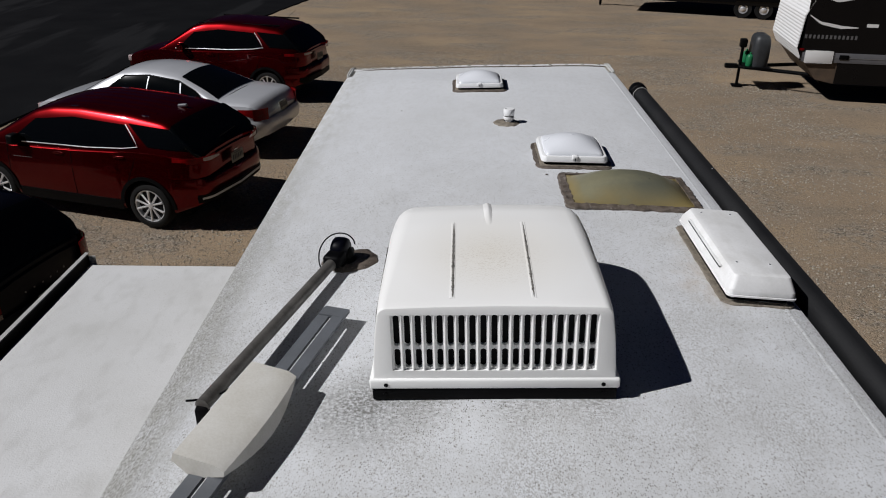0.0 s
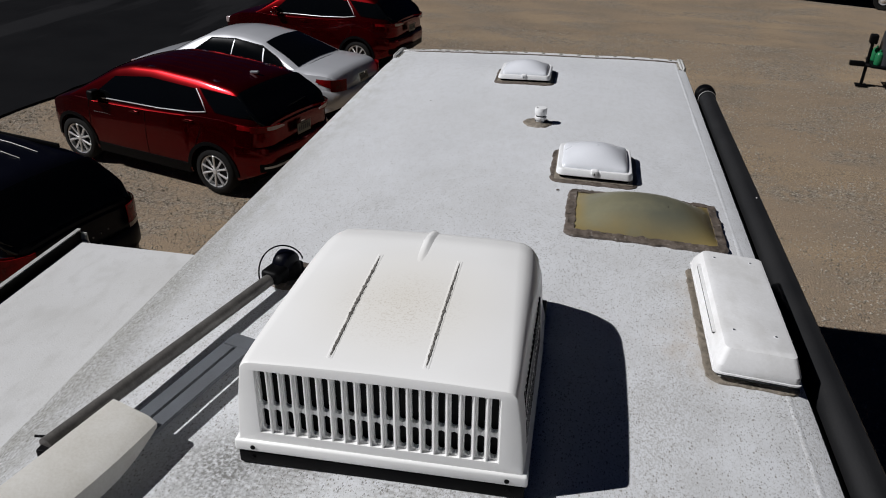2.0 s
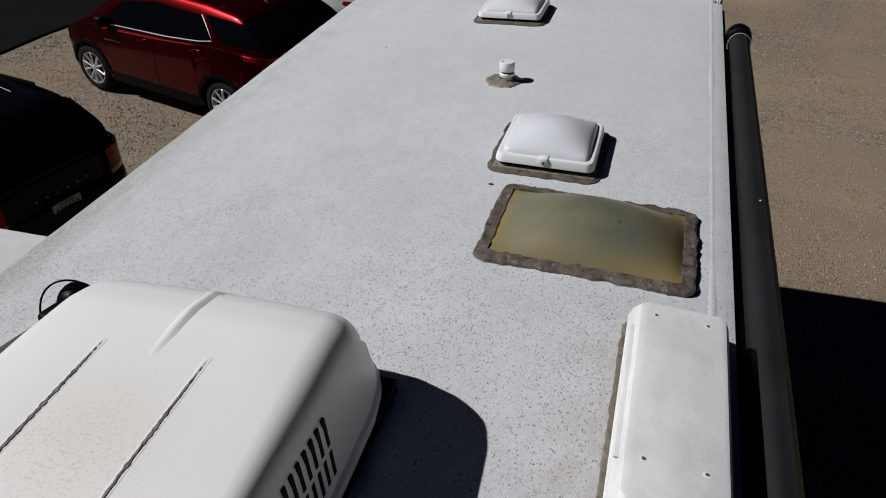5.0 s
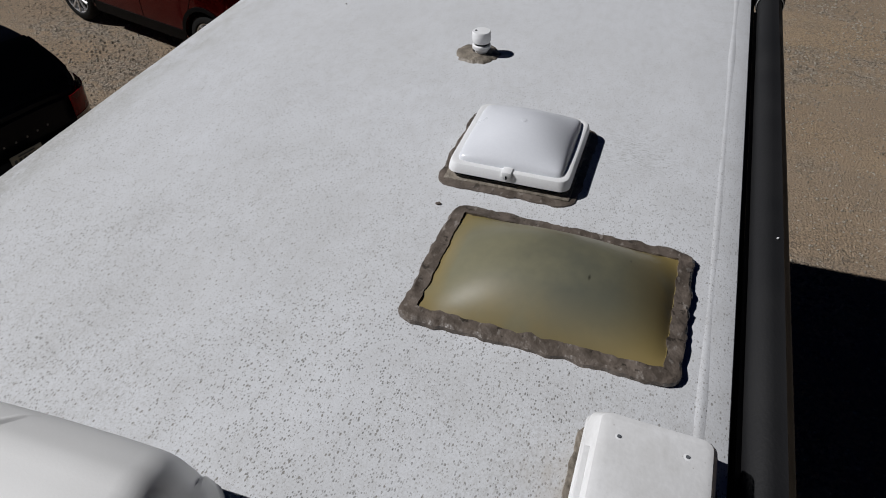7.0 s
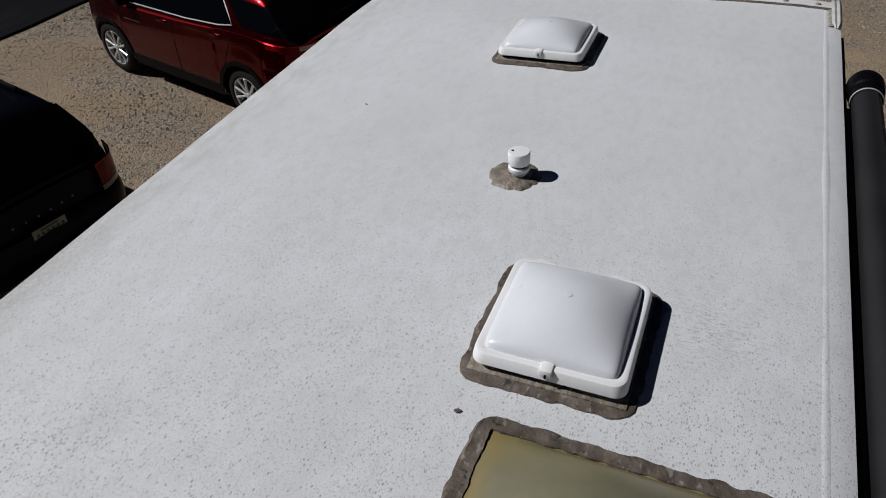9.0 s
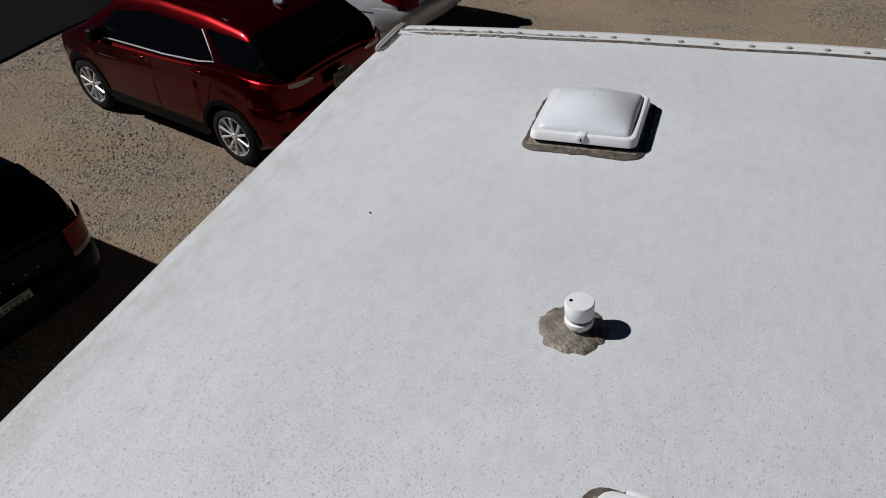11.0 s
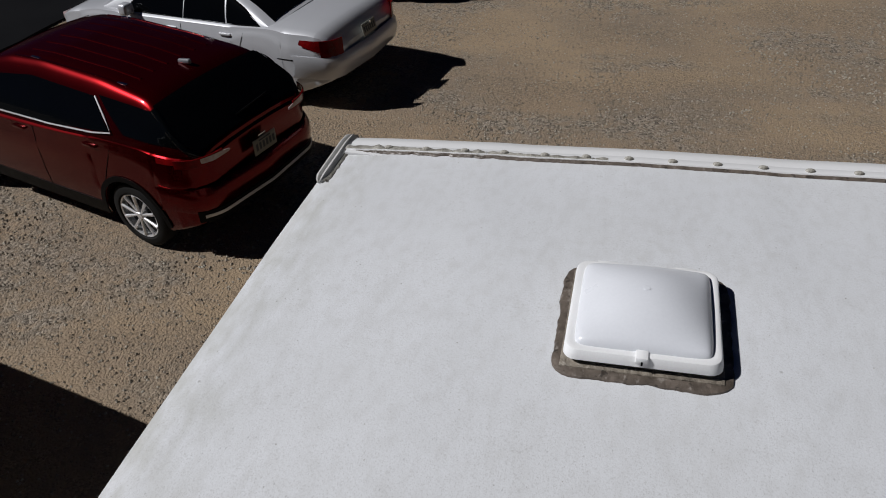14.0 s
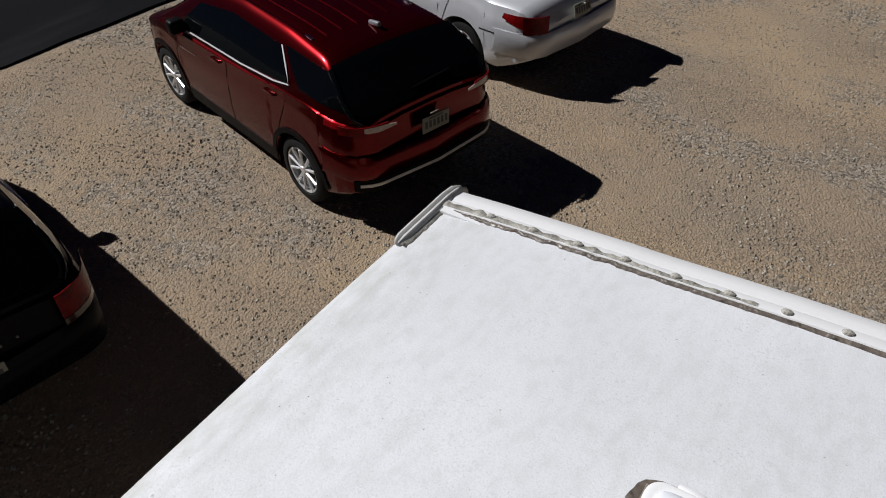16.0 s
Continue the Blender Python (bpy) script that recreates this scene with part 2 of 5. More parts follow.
WALLW = mat("white_siding", (0.76, 0.765, 0.77), 0.5, rgb2=(0.66, 0.66, 0.65), scale=1, amount=0.5, fine=60, bump=0.08)
# for unseen trailer and slide-out walls, darkened to cut their bounced light
TAUPE = mat("taupe_low_bounce_siding", (0.26, 0.235, 0.2), 0.5, rgb2=(0.22, 0.2, 0.17), scale=1, amount=0.5, fine=60, bump=0.08)
RED = mat("red_metallic_paint", (0.105, 0.0006, 0.0017), 0.24, 0.9, rgb2=(0.085, 0.0005, 0.0013), scale=2, amount=0.4, fine=400, bump=0.0, coat=0.3, spec=0.1, rvar=0.03)
TRIM = mat("polished_trim", (0.85, 0.85, 0.87), 0.28, 0.4, rgb2=(0.7, 0.7, 0.72), scale=9, amount=0.3, bump=0.0, rvar=0.05)
SILVER = mat("silver_metallic_paint", (0.54, 0.552, 0.58), 0.42, 0.2, rgb2=(0.45, 0.46, 0.485), scale=2, amount=0.4, fine=400, bump=0.0, coat=1.0, rvar=0.04)
BLACKP = mat("black_car_paint", (0.0012, 0.0015, 0.004), 0.4, 0.0, rgb2=(0.003, 0.0035, 0.007), scale=3, amount=0.5, fine=300, bump=0.0, coat=0.05, spec=0.06, rvar=0.05)
GLASS = mat("dark_tinted_glass", (0.002, 0.0025, 0.003), 0.06, 0.0, scale=2, bump=0.0, spec=0.3, rvar=0.02)
CHROME = mat("chrome", (0.75, 0.75, 0.76), 0.15, 1.0, scale=8, amount=0.2, bump=0.0, rvar=0.05)
BRIGHT = mat("satin_silver_plastic", (0.6, 0.6, 0.6), 0.35, 0.2, scale=8, amount=0.3, bump=0.0)
RIM = mat("alloy_rim", (0.78, 0.78, 0.79), 0.3, 0.6, rgb2=(0.5, 0.5, 0.5), scale=20, amount=0.5, bump=0.0)
TYRE = mat("tyre_rubber", (0.005, 0.005, 0.005), 0.8, rgb2=(0.012, 0.011, 0.01), scale=8, amount=0.6, fine=80, bump=0.3, spec=0.2)
REDLENS = mat("red_lens", (0.19, 0.003, 0.004), 0.25, rgb2=(0.05, 0.001, 0.0015), scale=9, amount=0.9, bump=0.0, coat=0.08, spec=0.1)
CLEARLENS = mat("clear_lens", (0.4, 0.36, 0.36), 0.12, scale=30, amount=0.6, rgb2=(0.25, 0.1, 0.1), bump=0.0, coat=1.0)
SMOKE = mat("smoked_lens", (0.035, 0.012, 0.012), 0.15, scale=20, amount=0.6, bump=0.0, coat=0.6)
PLATE = mat("pale_plate", (0.2, 0.2, 0.17), 0.5, scale=8, amount=0.2, bump=0.0)
PLATEINK = mat("plate_ink", (0.04, 0.05, 0.06), 0.6, bump=0.0)
SPOKESHADE = mat("spoke_shade", (0.01, 0.01, 0.011), 0.9, bump=0.1)
GREYBAND = mat("grey_siding", (0.11, 0.11, 0.12), 0.5, scale=3, bump=0.05)
BLACKSIDE = mat("black_siding", (0.0025, 0.0025, 0.0035), 0.3, scale=2, bump=0.03, spec=0.25)
GREEN = mat("green_tank_paint", (0.01, 0.16, 0.06), 0.4, scale=10, bump=0.05)
BROWNPAN = mat("brown_underpan", (0.11, 0.075, 0.05), 0.6, rgb2=(0.05, 0.036, 0.026), scale=4, amount=0.8, bump=0.1)
SLATE = mat("slate_vinyl", (0.03, 0.033, 0.037), 0.55, rgb2=(0.015, 0.017, 0.019), scale=6, amount=0.9, fine=40, bump=0.4)
LETTER = mat("silver_lettering", (0.14, 0.14, 0.145), 0.4, bump=0.0)

# packed gravel: tan dust, grey crushed stone and damp-looking patches
GRAVEL = mat("packed_gravel", (0.309, 0.228, 0.149), 0.95, rgb2=(0.218, 0.178, 0.136), scale=0.6, amount=1.0, fine=55, bump=1.0, depth=0.012, spec=0.2)


def pebbles(m, scale, mask, dark, pale):
    """Lays close-packed stones of uneven tone over the base colour, where the socket mask is 1; gives their relief."""
    n, l = m.node_tree.nodes, m.node_tree.links
    tc, wob, add, v = n.new("ShaderNodeTexCoord"), n.new("ShaderNodeTexNoise"), n.new("ShaderNodeMixRGB"), n.new("ShaderNodeTexVoronoi")
    wob.inputs["Scale"].default_value, v.inputs["Scale"].default_value = scale * 0.6, scale
    add.blend_type = "ADD"
    add.inputs[0].default_value = 0.5 / scale
    l.new(tc.outputs["Object"], wob.inputs["Vector"])
    l.new(tc.outputs["Object"], add.inputs[1])
    l.new(wob.outputs["Color"], add.inputs[2])
    l.new(add.outputs[0], v.inputs["Vector"])
    sep, tone = n.new("ShaderNodeSeparateColor"), n.new("ShaderNodeMix")
    tone.data_type = "RGBA"
    tone.inputs["A"].default_value, tone.inputs["B"].default_value = (*dark, 1), (*pale, 1)
    l.new(v.outputs["Color"], sep.inputs[0])
    l.new(sep.outputs[0], tone.inputs["Factor"])
    b = n["Principled BSDF"]
    old = b.inputs["Base Color"].links[0].from_socket
    mix = n.new("ShaderNodeMix")
    mix.data_type = "RGBA"
    l.new(old, mix.inputs["A"])
    l.new(tone.outputs["Result"], mix.inputs["B"])
    l.new(mask, mix.inputs["Factor"])
    l.new(mix.outputs["Result"], b.inputs["Base Color"])
    bp, inv = n.new("ShaderNodeBump"), n.new("ShaderNodeMath")
    inv.operation = "MULTIPLY"
    inv.inputs[1].default_value = -1.0
    l.new(v.outputs["Distance"], inv.inputs[0])
    bp.inputs["Strength"].default_value, bp.inputs["Distance"].default_value = 0.7, 0.45 / scale
    l.new(inv.outputs[0], bp.inputs["Height"])
    if b.inputs["Normal"].links:
        l.new(b.inputs["Normal"].links[0].from_socket, bp.inputs["Normal"])
    l.new(bp.outputs[0], b.inputs["Normal"])


mixin(GRAVEL, noise_mask(GRAVEL, 0.45, 0.48, 0.6, 0.8, 6, (0.5, 1, 1)), (0.339, 0.253, 0.162))
mixin(GRAVEL, times(GRAVEL, noise_mask(GRAVEL, 38, 0.5, 0.56, 0.7, 5), noise_mask(GRAVEL, 0.7, 0.42, 0.6, 1, 7, (0.6, 1, 1))), (0.103, 0.086, 0.070))
pebbles(GRAVEL, 75, noise_mask(GRAVEL, 6, 0.38, 0.66, 0.62, 9), (0.126, 0.097, 0.070), (0.411, 0.316, 0.218))
pebbles(GRAVEL, 42, times(GRAVEL, noise_mask(GRAVEL, 7, 0.36, 0.54, 0.92, 8), noise_mask(GRAVEL, 0.75, 0.49, 0.6, 1, 7, (0.6, 1, 1))), (0.071, 0.060, 0.049), (0.356, 0.304, 0.241))
STONE = mat("crushed_stone", (0.3, 0.25, 0.195), 0.9, rgb2=(0.14, 0.122, 0.098), scale=3, amount=1.0, fine=30, bump=0.3, spec=0.2)
nt = STONE.node_tree
geo, cr = nt.nodes.new("ShaderNodeNewGeometry"), nt.nodes.new("ShaderNodeMapRange")
nt.links.new(geo.outputs["Random Per Island"], cr.inputs["Value"])
cr.inputs["From Min"].default_value, cr.inputs["To Max"].default_value = 0.45, 0.9
mixin(STONE, cr.outputs[0], (0.40, 0.37, 0.31))
ASPHALT = mat("asphalt", (0.006, 0.0062, 0.0072), 0.85, rgb2=(0.0095, 0.0097, 0.0108), scale=0.7, amount=0.9, fine=50, bump=0.4, spec=0.03)
mixin(ASPHALT, noise_mask(ASPHALT, 0.5, 0.55, 0.6, 0.35, 6, (1, 0.15, 1)), (0.028, 0.028, 0.03))


# ---- mesh helpers ----
def mesh(name, verts, faces, material, parent=None, label="", smooth=35, at=None):
    me = bpy.data.meshes.new(name)
    me.from_pydata([tuple(map(float, v)) for v in verts], [], faces)
    bm = bmesh.new()
    bm.from_mesh(me)
    bmesh.ops.recalc_face_normals(bm, faces=bm.faces)
    bm.to_mesh(me)
    bm.free()
    return put(name, me, material, parent, label, smooth, at)


def put(name, me, material, parent=None, label="", smooth=35, at=None):
    if smooth:
        me.shade_smooth()
        me.set_sharp_from_angle(angle=radians(smooth))
    if not me.materials:
        me.materials.append(material)
    ob = new(name, me)
    ob.parent = parent
    if at is not None:
        ob.matrix_basis = at
    if label:
        ob["label"] = label
    return ob


def part(name, bm, material, parent=None, label="", smooth=35, at=None):
    me = bpy.data.meshes.new(name)
    bmesh.ops.recalc_face_normals(bm, faces=bm.faces)
    bm.to_mesh(me)
    bm.free()
    return put(name, me, material, parent, label, smooth, at)


def empty(name, m, label, category, group=""):
    ob = new(name)
    ob.empty_display_size = 0.1
    ob.matrix_basis = m
    return tagged(ob, label, category, group)


def box(x0, x1, y0, y1, z0, z1, bevel=0.0, seg=2, bm=None):
    b = bm or bmesh.new()
    r = bmesh.ops.create_cube(b, size=1, matrix=Matrix.Translation(((x0 + x1) / 2, (y0 + y1) / 2, (z0 + z1) / 2)) @ Matrix.Diagonal((x1 - x0, y1 - y0, z1 - z0, 1)))
    if bevel:
        es = list({e for v in r["verts"] for e in v.link_edges})
        bmesh.ops.bevel(b, geom=es, offset=bevel, segments=seg, affect="EDGES", profile=0.5)
    return b


def rod(a, b, r0, r1=None, sides=12, bm=None):
    bm = bm or bmesh.new()
    a, b = Vector(a), Vector(b)
    m = Matrix.Translation((a + b) / 2) @ (b - a).to_track_quat("Z", "Y").to_matrix().to_4x4()
    bmesh.ops.create_cone(bm, cap_ends=True, segments=sides, radius1=r0, radius2=r0 if r1 is None else r1, depth=(b - a).length, matrix=m)
    return bm


def tube(points, r, sides=8):
    """A smooth bent wire through the points."""
    pts = [Vector(p) for p in points]
    v, f = [], []
    for i, p in enumerate(pts):
        d = (pts[min(i + 1, len(pts) - 1)] - pts[max(i - 1, 0)]).normalized()
        q = d.to_track_quat("Z", "Y")
        for k in range(sides):
            a = 2 * math.pi * k / sides
            v.append(p + q @ Vector((r * math.cos(a), r * math.sin(a), 0)))
    for i in range(len(pts) - 1):
        for k in range(sides):
            f.append((i * sides + k, i * sides + (k + 1) % sides, (i + 1) * sides + (k + 1) % sides, (i + 1) * sides + k))
    f.append(tuple(range(sides)))
    f.append(tuple((len(pts) - 1) * sides + k for k in range(sides)))
    return v, f


def loft(rows, close=False, caps=True):
    n = len(rows[0])
    v = [p for r in rows for p in r]
    f = []
    for i in range(len(rows) - 1):
        for k in range(n if close else n - 1):
            k2 = (k + 1) % n
            f.append((i * n + k, i * n + k2, (i + 1) * n + k2, (i + 1) * n + k))
    if caps:
        f += [tuple(range(n)), tuple((len(rows) - 1) * n + k for k in range(n))]
    return v, f


def lathe(profile, sides=32):
    """A solid of revolution about the y axis; profile: (radius, y)."""
    rows = [[(r * math.cos(2 * math.pi * k / sides), y, r * math.sin(2 * math.pi * k / sides)) for k in range(sides)] for r, y in profile]
    return loft(rows, close=True, caps=False)


def shell(grid, thick):
    """A sheet of points grid[i][j] (Vector) with thickness along its own normal."""
    ni, nj = len(grid), len(grid[0])
    nrm = []
    for i in range(ni):
        for j in range(nj):
            a = grid[min(i + 1, ni - 1)][j] - grid[max(i - 1, 0)][j]
            b = grid[i][min(j + 1, nj - 1)] - grid[i][max(j - 1, 0)]
            nrm.append(a.cross(b).normalized() * thick)
    flat = [p for r in grid for p in r]
    v = flat + [p + q for p, q in zip(flat, nrm)]
    f, o = [], ni * nj
    for i in range(ni - 1):
        for j in range(nj - 1):
            a, b, c, d = i * nj + j, i * nj + j + 1, (i + 1) * nj + j + 1, (i + 1) * nj + j
            f += [(a, b, c, d), (a + o, d + o, c + o, b + o)]
    rim = [j for j in range(nj)] + [i * nj + nj - 1 for i in range(1, ni)] + [(ni - 1) * nj + j for j in range(nj - 2, -1, -1)] + [i * nj for i in range(ni - 2, 0, -1)]
    for a, b in zip(rim, rim[1:] + rim[:1]):
        f.append((a, b, b + o, a + o))
    return v, f


def rounded(w, d, r, n=5):
    """Outline of a rectangle with round corners, counterclockwise."""
    out = []
    for cx, cy, a0 in ((w / 2 - r, d / 2 - r, 0), (-w / 2 + r, d / 2 - r, 90), (-w / 2 + r, -d / 2 + r, 180), (w / 2 - r, -d / 2 + r, 270)):
        for k in range(n + 1):
            a = radians(a0 + 90 * k / n)
            out.append((cx + r * math.cos(a), cy + r * math.sin(a)))
    return out


def lerp(x, table):
    return float(np.interp(x, [a for a, b in table], [b for a, b in table]))


def smooth_at(x, table):
    """Eased interpolation, so that joints between pieces do not crease."""
    h = 0.06
    return sum(lerp(x + o * h, table) for o in (-1, -0.5, 0, 0.5, 1)) / 5


# ---- ground ----
def sheet(name, x0, x1, y0, y1, nx, ny, height, material, label, category):
    rows = [[(x0 + (x1 - x0) * i / nx, y0 + (y1 - y0) * j / ny) for i in range(nx + 1)] for j in range(ny + 1)]
    v, f = loft([[(x, y, height(x, y)) for x, y in r] for r in rows], caps=False)
    return tagged(mesh(name, v, f, material, smooth=180), label, category, kind="structure")


def ground_z(x, y):
    near = max(0.0, 1 - max(abs(x) / 30, abs(y - 12) / 30))
    return near * 0.018 * (noise.noise(Vector((x * 0.5, y * 0.5, 0))) + 0.6 * noise.noise(Vector((x * 1.7, y * 1.7, 3)))) - 0.012


def spaced(lo, hi, inner_lo, inner_hi, n_in, n_out):
    return sorted(set(list(np.linspace(lo, inner_lo, n_out)) + list(np.linspace(inner_lo, inner_hi, n_in)) + list(np.linspace(inner_hi, hi, n_out))))


gx, gy = spaced(-1200, 1200, -14, 20, 120, 12), spaced(-1200, 1200, -6, 36, 140, 12)
v, f = loft([[(x, y, ground_z(x, y)) for x in gx] for y in gy], caps=False)
ground = tagged(mesh("ground", v, f, GRAVEL, smooth=180), "tan and grey packed gravel of an open lot", "ground", kind="structure")


def road_edge(y):
    return lerp(y, [(-5, -10.8), (11.4, -9.5), (19.5, -8.75), (32, -6.4), (60, -1.0), (600, 100)]) + 0.10 * noise.noise(Vector((y * 0.9, 4, 0))) + 0.05 * noise.noise(Vector((y * 3.1, 9, 0)))


ys = list(np.linspace(-400, -6, 20)) + list(np.linspace(-5, 45, 170)) + list(np.linspace(47, 600, 20))
rows = [[(-600, y, 0.03), (-60, y, 0.03), (-20, y, 0.03), (road_edge(y) - 0.12, y, 0.03), (road_edge(y) - 0.02, y, 0.022), (road_edge(y), y, -0.04)] for y in ys]
v, f = loft(rows, caps=False)
tagged(mesh("road", v, f, ASPHALT, smooth=60), "dark worn asphalt driveway with a ragged edge", "road", kind="structure")

rng = np.random.default_rng(5)
STONES = 100000
px, py = rng.uniform(-9.4, 8, STONES), rng.uniform(3.5, 22, STONES)
clump = np.array([noise.noise(Vector((a * 0.8, b * 0.8, 1))) for a, b in zip(px, py)])
size = rng.uniform(0.006, 0.0175, STONES) * (1 + 0.9 * np.clip(clump, 0, 1)) * (clump > rng.uniform(-0.9, 0.25, STONES))
size[np.abs(px - 0.1) < 1.0] *= (py > 7)[np.abs(px - 0.1) < 1.0]
octa = np.array([(1, 0, 0), (0, 1, 0), (-1, 0, 0), (0, -1, 0), (0, 0, 0.75), (0, 0, -0.75)])
tri = np.array([(0, 1, 4), (1, 2, 4), (2, 3, 4), (3, 0, 4), (1, 0, 5), (2, 1, 5), (3, 2, 5), (0, 3, 5)])
keep = np.nonzero(size > 0.0045)[0]
sv, sf = [], []
for c, k in enumerate(keep):
    a = rng.uniform(0, 6.28)
    p = octa * rng.uniform(0.6, 1.25, (6, 1)) * size[k]
    x, y = p[:, 0] * math.cos(a) - p[:, 1] * math.sin(a), p[:, 0] * math.sin(a) + p[:, 1] * math.cos(a)
    sv += list(zip(x + px[k], y + py[k], p[:, 2] + ground_z(px[k], py[k]) + size[k] * 0.2))
    sf += [tuple(t + c * 6) for t in tri]
me = bpy.data.meshes.new("gravel_stones")
me.from_pydata([tuple(map(float, q)) for q in sv], [], [tuple(map(int, q)) for q in sf])
tagged(put("gravel_stones", me, STONE, smooth=0), "loose crushed grey and tan stones on the lot", "gravel", kind="stuff")


# ---- the trailer whose roof the camera crosses ----
REAR = 6.84
LEFT, RIGHT = -1.15, 1.30


def roof_z(x, y=3.0):
    z = lerp(x, [(-1.16, 2.885), (-1.13, 2.905), (-0.95, 2.925), (-0.5, 2.965), (0.0, 2.99), (0.4, 3.0), (0.8, 2.998), (1.1, 2.988), (1.26, 2.975), (1.30, 2.962)])
    t = min(1, max(0, (y - 6.0) / 0.75))
    return z - 0.045 * lerp(x, [(-1.15, 0.4), (-0.4, 1.0), (0.5, 1.0), (1.3, 0.1)]) * t * t * (3 - 2 * t)


xs = [LEFT - 0.012, LEFT - 0.01, LEFT] + list(np.linspace(-1.1, 1.27, 50)) + [RIGHT, RIGHT + 0.008, RIGHT + 0.01]
ys = list(np.linspace(-2.6, 6.77, 130))


def roof_point(x, y, k, n):
    if k == 0 or k == n - 1:
        return (x, y, roof_z(x, y) - 0.14)
    if k == 1 or k == n - 2:
        return (x, y, roof_z(x, y) - 0.03)
    wave = 0.0016 * noise.noise(Vector((x * 3, y * 3, 0))) + 0.0008 * noise.noise(Vector((x * 11, y * 8, 2)))
    return (x, y, roof_z(x, y) + wave)


rows = [[roof_point(x, y, k, len(xs)) for k, x in enumerate(xs)] for y in ys]
v, f = loft(rows)
trailer = empty("travel_trailer", pose(0, 0, 0), "long white travel trailer with a speckled white rubber roof", "trailer")
mesh("roof", v, f, ROOFING, trailer, "white rubber roof speckled with dark grit", smooth=50)
# a raised seam where the roofing laps over the edge
v, f = loft([[(1.215 + o, y, roof_z(1.215 + o, y) + h) for o, h in ((0, -0.002), (0.010, 0.0012), (0.02, 0.0012), (0.03, -0.002))] for y in ys[:-1]])
mesh("edge_seam", v, f, ROOFING, trailer, smooth=60)
# side and end walls
for x0, x1 in ((LEFT - 0.004, LEFT + 0.04), (RIGHT - 0.04, RIGHT + 0.004)):
    part("wall", box(x0, x1, -2.55, 6.76, 0.45, 2.86), TAUPE, trailer)
part("wall", box(LEFT + 0.042, RIGHT - 0.042, 6.71, 6.76, 0.45, 2.9), WALLW, trailer)
part("wall", box(LEFT + 0.042, RIGHT - 0.042, -2.55, -2.5, 0.45, 2.9), WALLW, trailer)
part("floor", box(LEFT + 0.042, RIGHT - 0.042, -2.49, 6.70, 0.45, 0.55), BLACK, trailer)

# curved white end cap behind the screwed moulding
prof = [(6.745, 0.004), (6.805, 0.006), (6.855, -0.004), (6.88, -0.03), (6.89, -0.08), (6.89, -0.5), (6.845, -0.5)]
cx = list(np.linspace(LEFT + 0.02, RIGHT - 0.005, 40))
v, f = loft([[(x, y, roof_z(x, 6.745) + h) for y, h in prof] for x in cx])
mesh("end_cap", v, f, WALLW, trailer, "white moulded end cap", smooth=50)
# the moulding: an uneven bead of sealant, a metal strip and screw heads
rows = []
for x in np.linspace(LEFT + 0.02, RIGHT - 0.01, 260):
    rag = lerp(x, [(-1.1, 1.6), (-0.4, 1.0), (-0.1, 0.3), (1.3, 0.25)])
    n1 = rag * (noise.noise(Vector((x * 22, 0, 0))) * 0.007 + noise.noise(Vector((x * 70, 5, 0))) * 0.004)
    z = roof_z(x, 6.72)
    rows.append([(x, 6.722 + n1, z - 0.003), (x, 6.726 + n1, z + 0.005), (x, 6.733, z + 0.009 + n1 * 0.4), (x, 6.745, z + 0.004)])
v, f = loft(rows)
mesh("sealant_bead", v, f, SEAL, trailer, "lumpy grey sealant bead", smooth=80)
v, f = loft([[(x, y, roof_z(x, 6.745) + h) for y, h in ((6.733, 0.004), (6.737, 0.013), (6.77, 0.013), (6.78, 0.006))] for x in cx])
mesh("moulding", v, f, WALLW, trailer, "white painted edge moulding", smooth=40)
bm = bmesh.new()
bmesh.ops.create_uvsphere(bm, u_segments=12, v_segments=6, radius=1)
bmesh.ops.transform(bm, matrix=Matrix.Diagonal((0.017, 0.012, 0.008, 1)), verts=bm.verts)
first = None
x = -0.938
while x < 1.2:
    if first is None:
        first = part("screw_head", bm, SEALPALE, trailer, at=pose(x, 6.753, roof_z(x, 6.745) + 0.014))
    else:
        put("screw_head", first.data, SEALPALE, trailer, smooth=0, at=pose(x, 6.753, roof_z(x, 6.745) + 0.014))
    x += 0.152
rows = []
for x in np.linspace(LEFT + 0.03, -0.1, 190):
    n1 = noise.noise(Vector((x * 30, 7, 0)))
    z = roof_z(x, 6.745) + 0.013
    w = 0.02 * max(0.05, 1 - (x + 1.1) / 1.0) * (0.7 + 0.6 * n1)
    rows.append([(x, 6.735, z - 0.004), (x, 6.74, z + 0.004 * max(0, n1 + 0.4)), (x, 6.75 + w, z + 0.0045 * max(0, n1 + 0.3)), (x, 6.757 + w + 0.004 * n1, z - 0.004)])
v, f = loft(rows)
mesh("sealant_smear", v, f, SEALPALE, trailer, "pale cracked sealant smeared over the moulding", smooth=80)
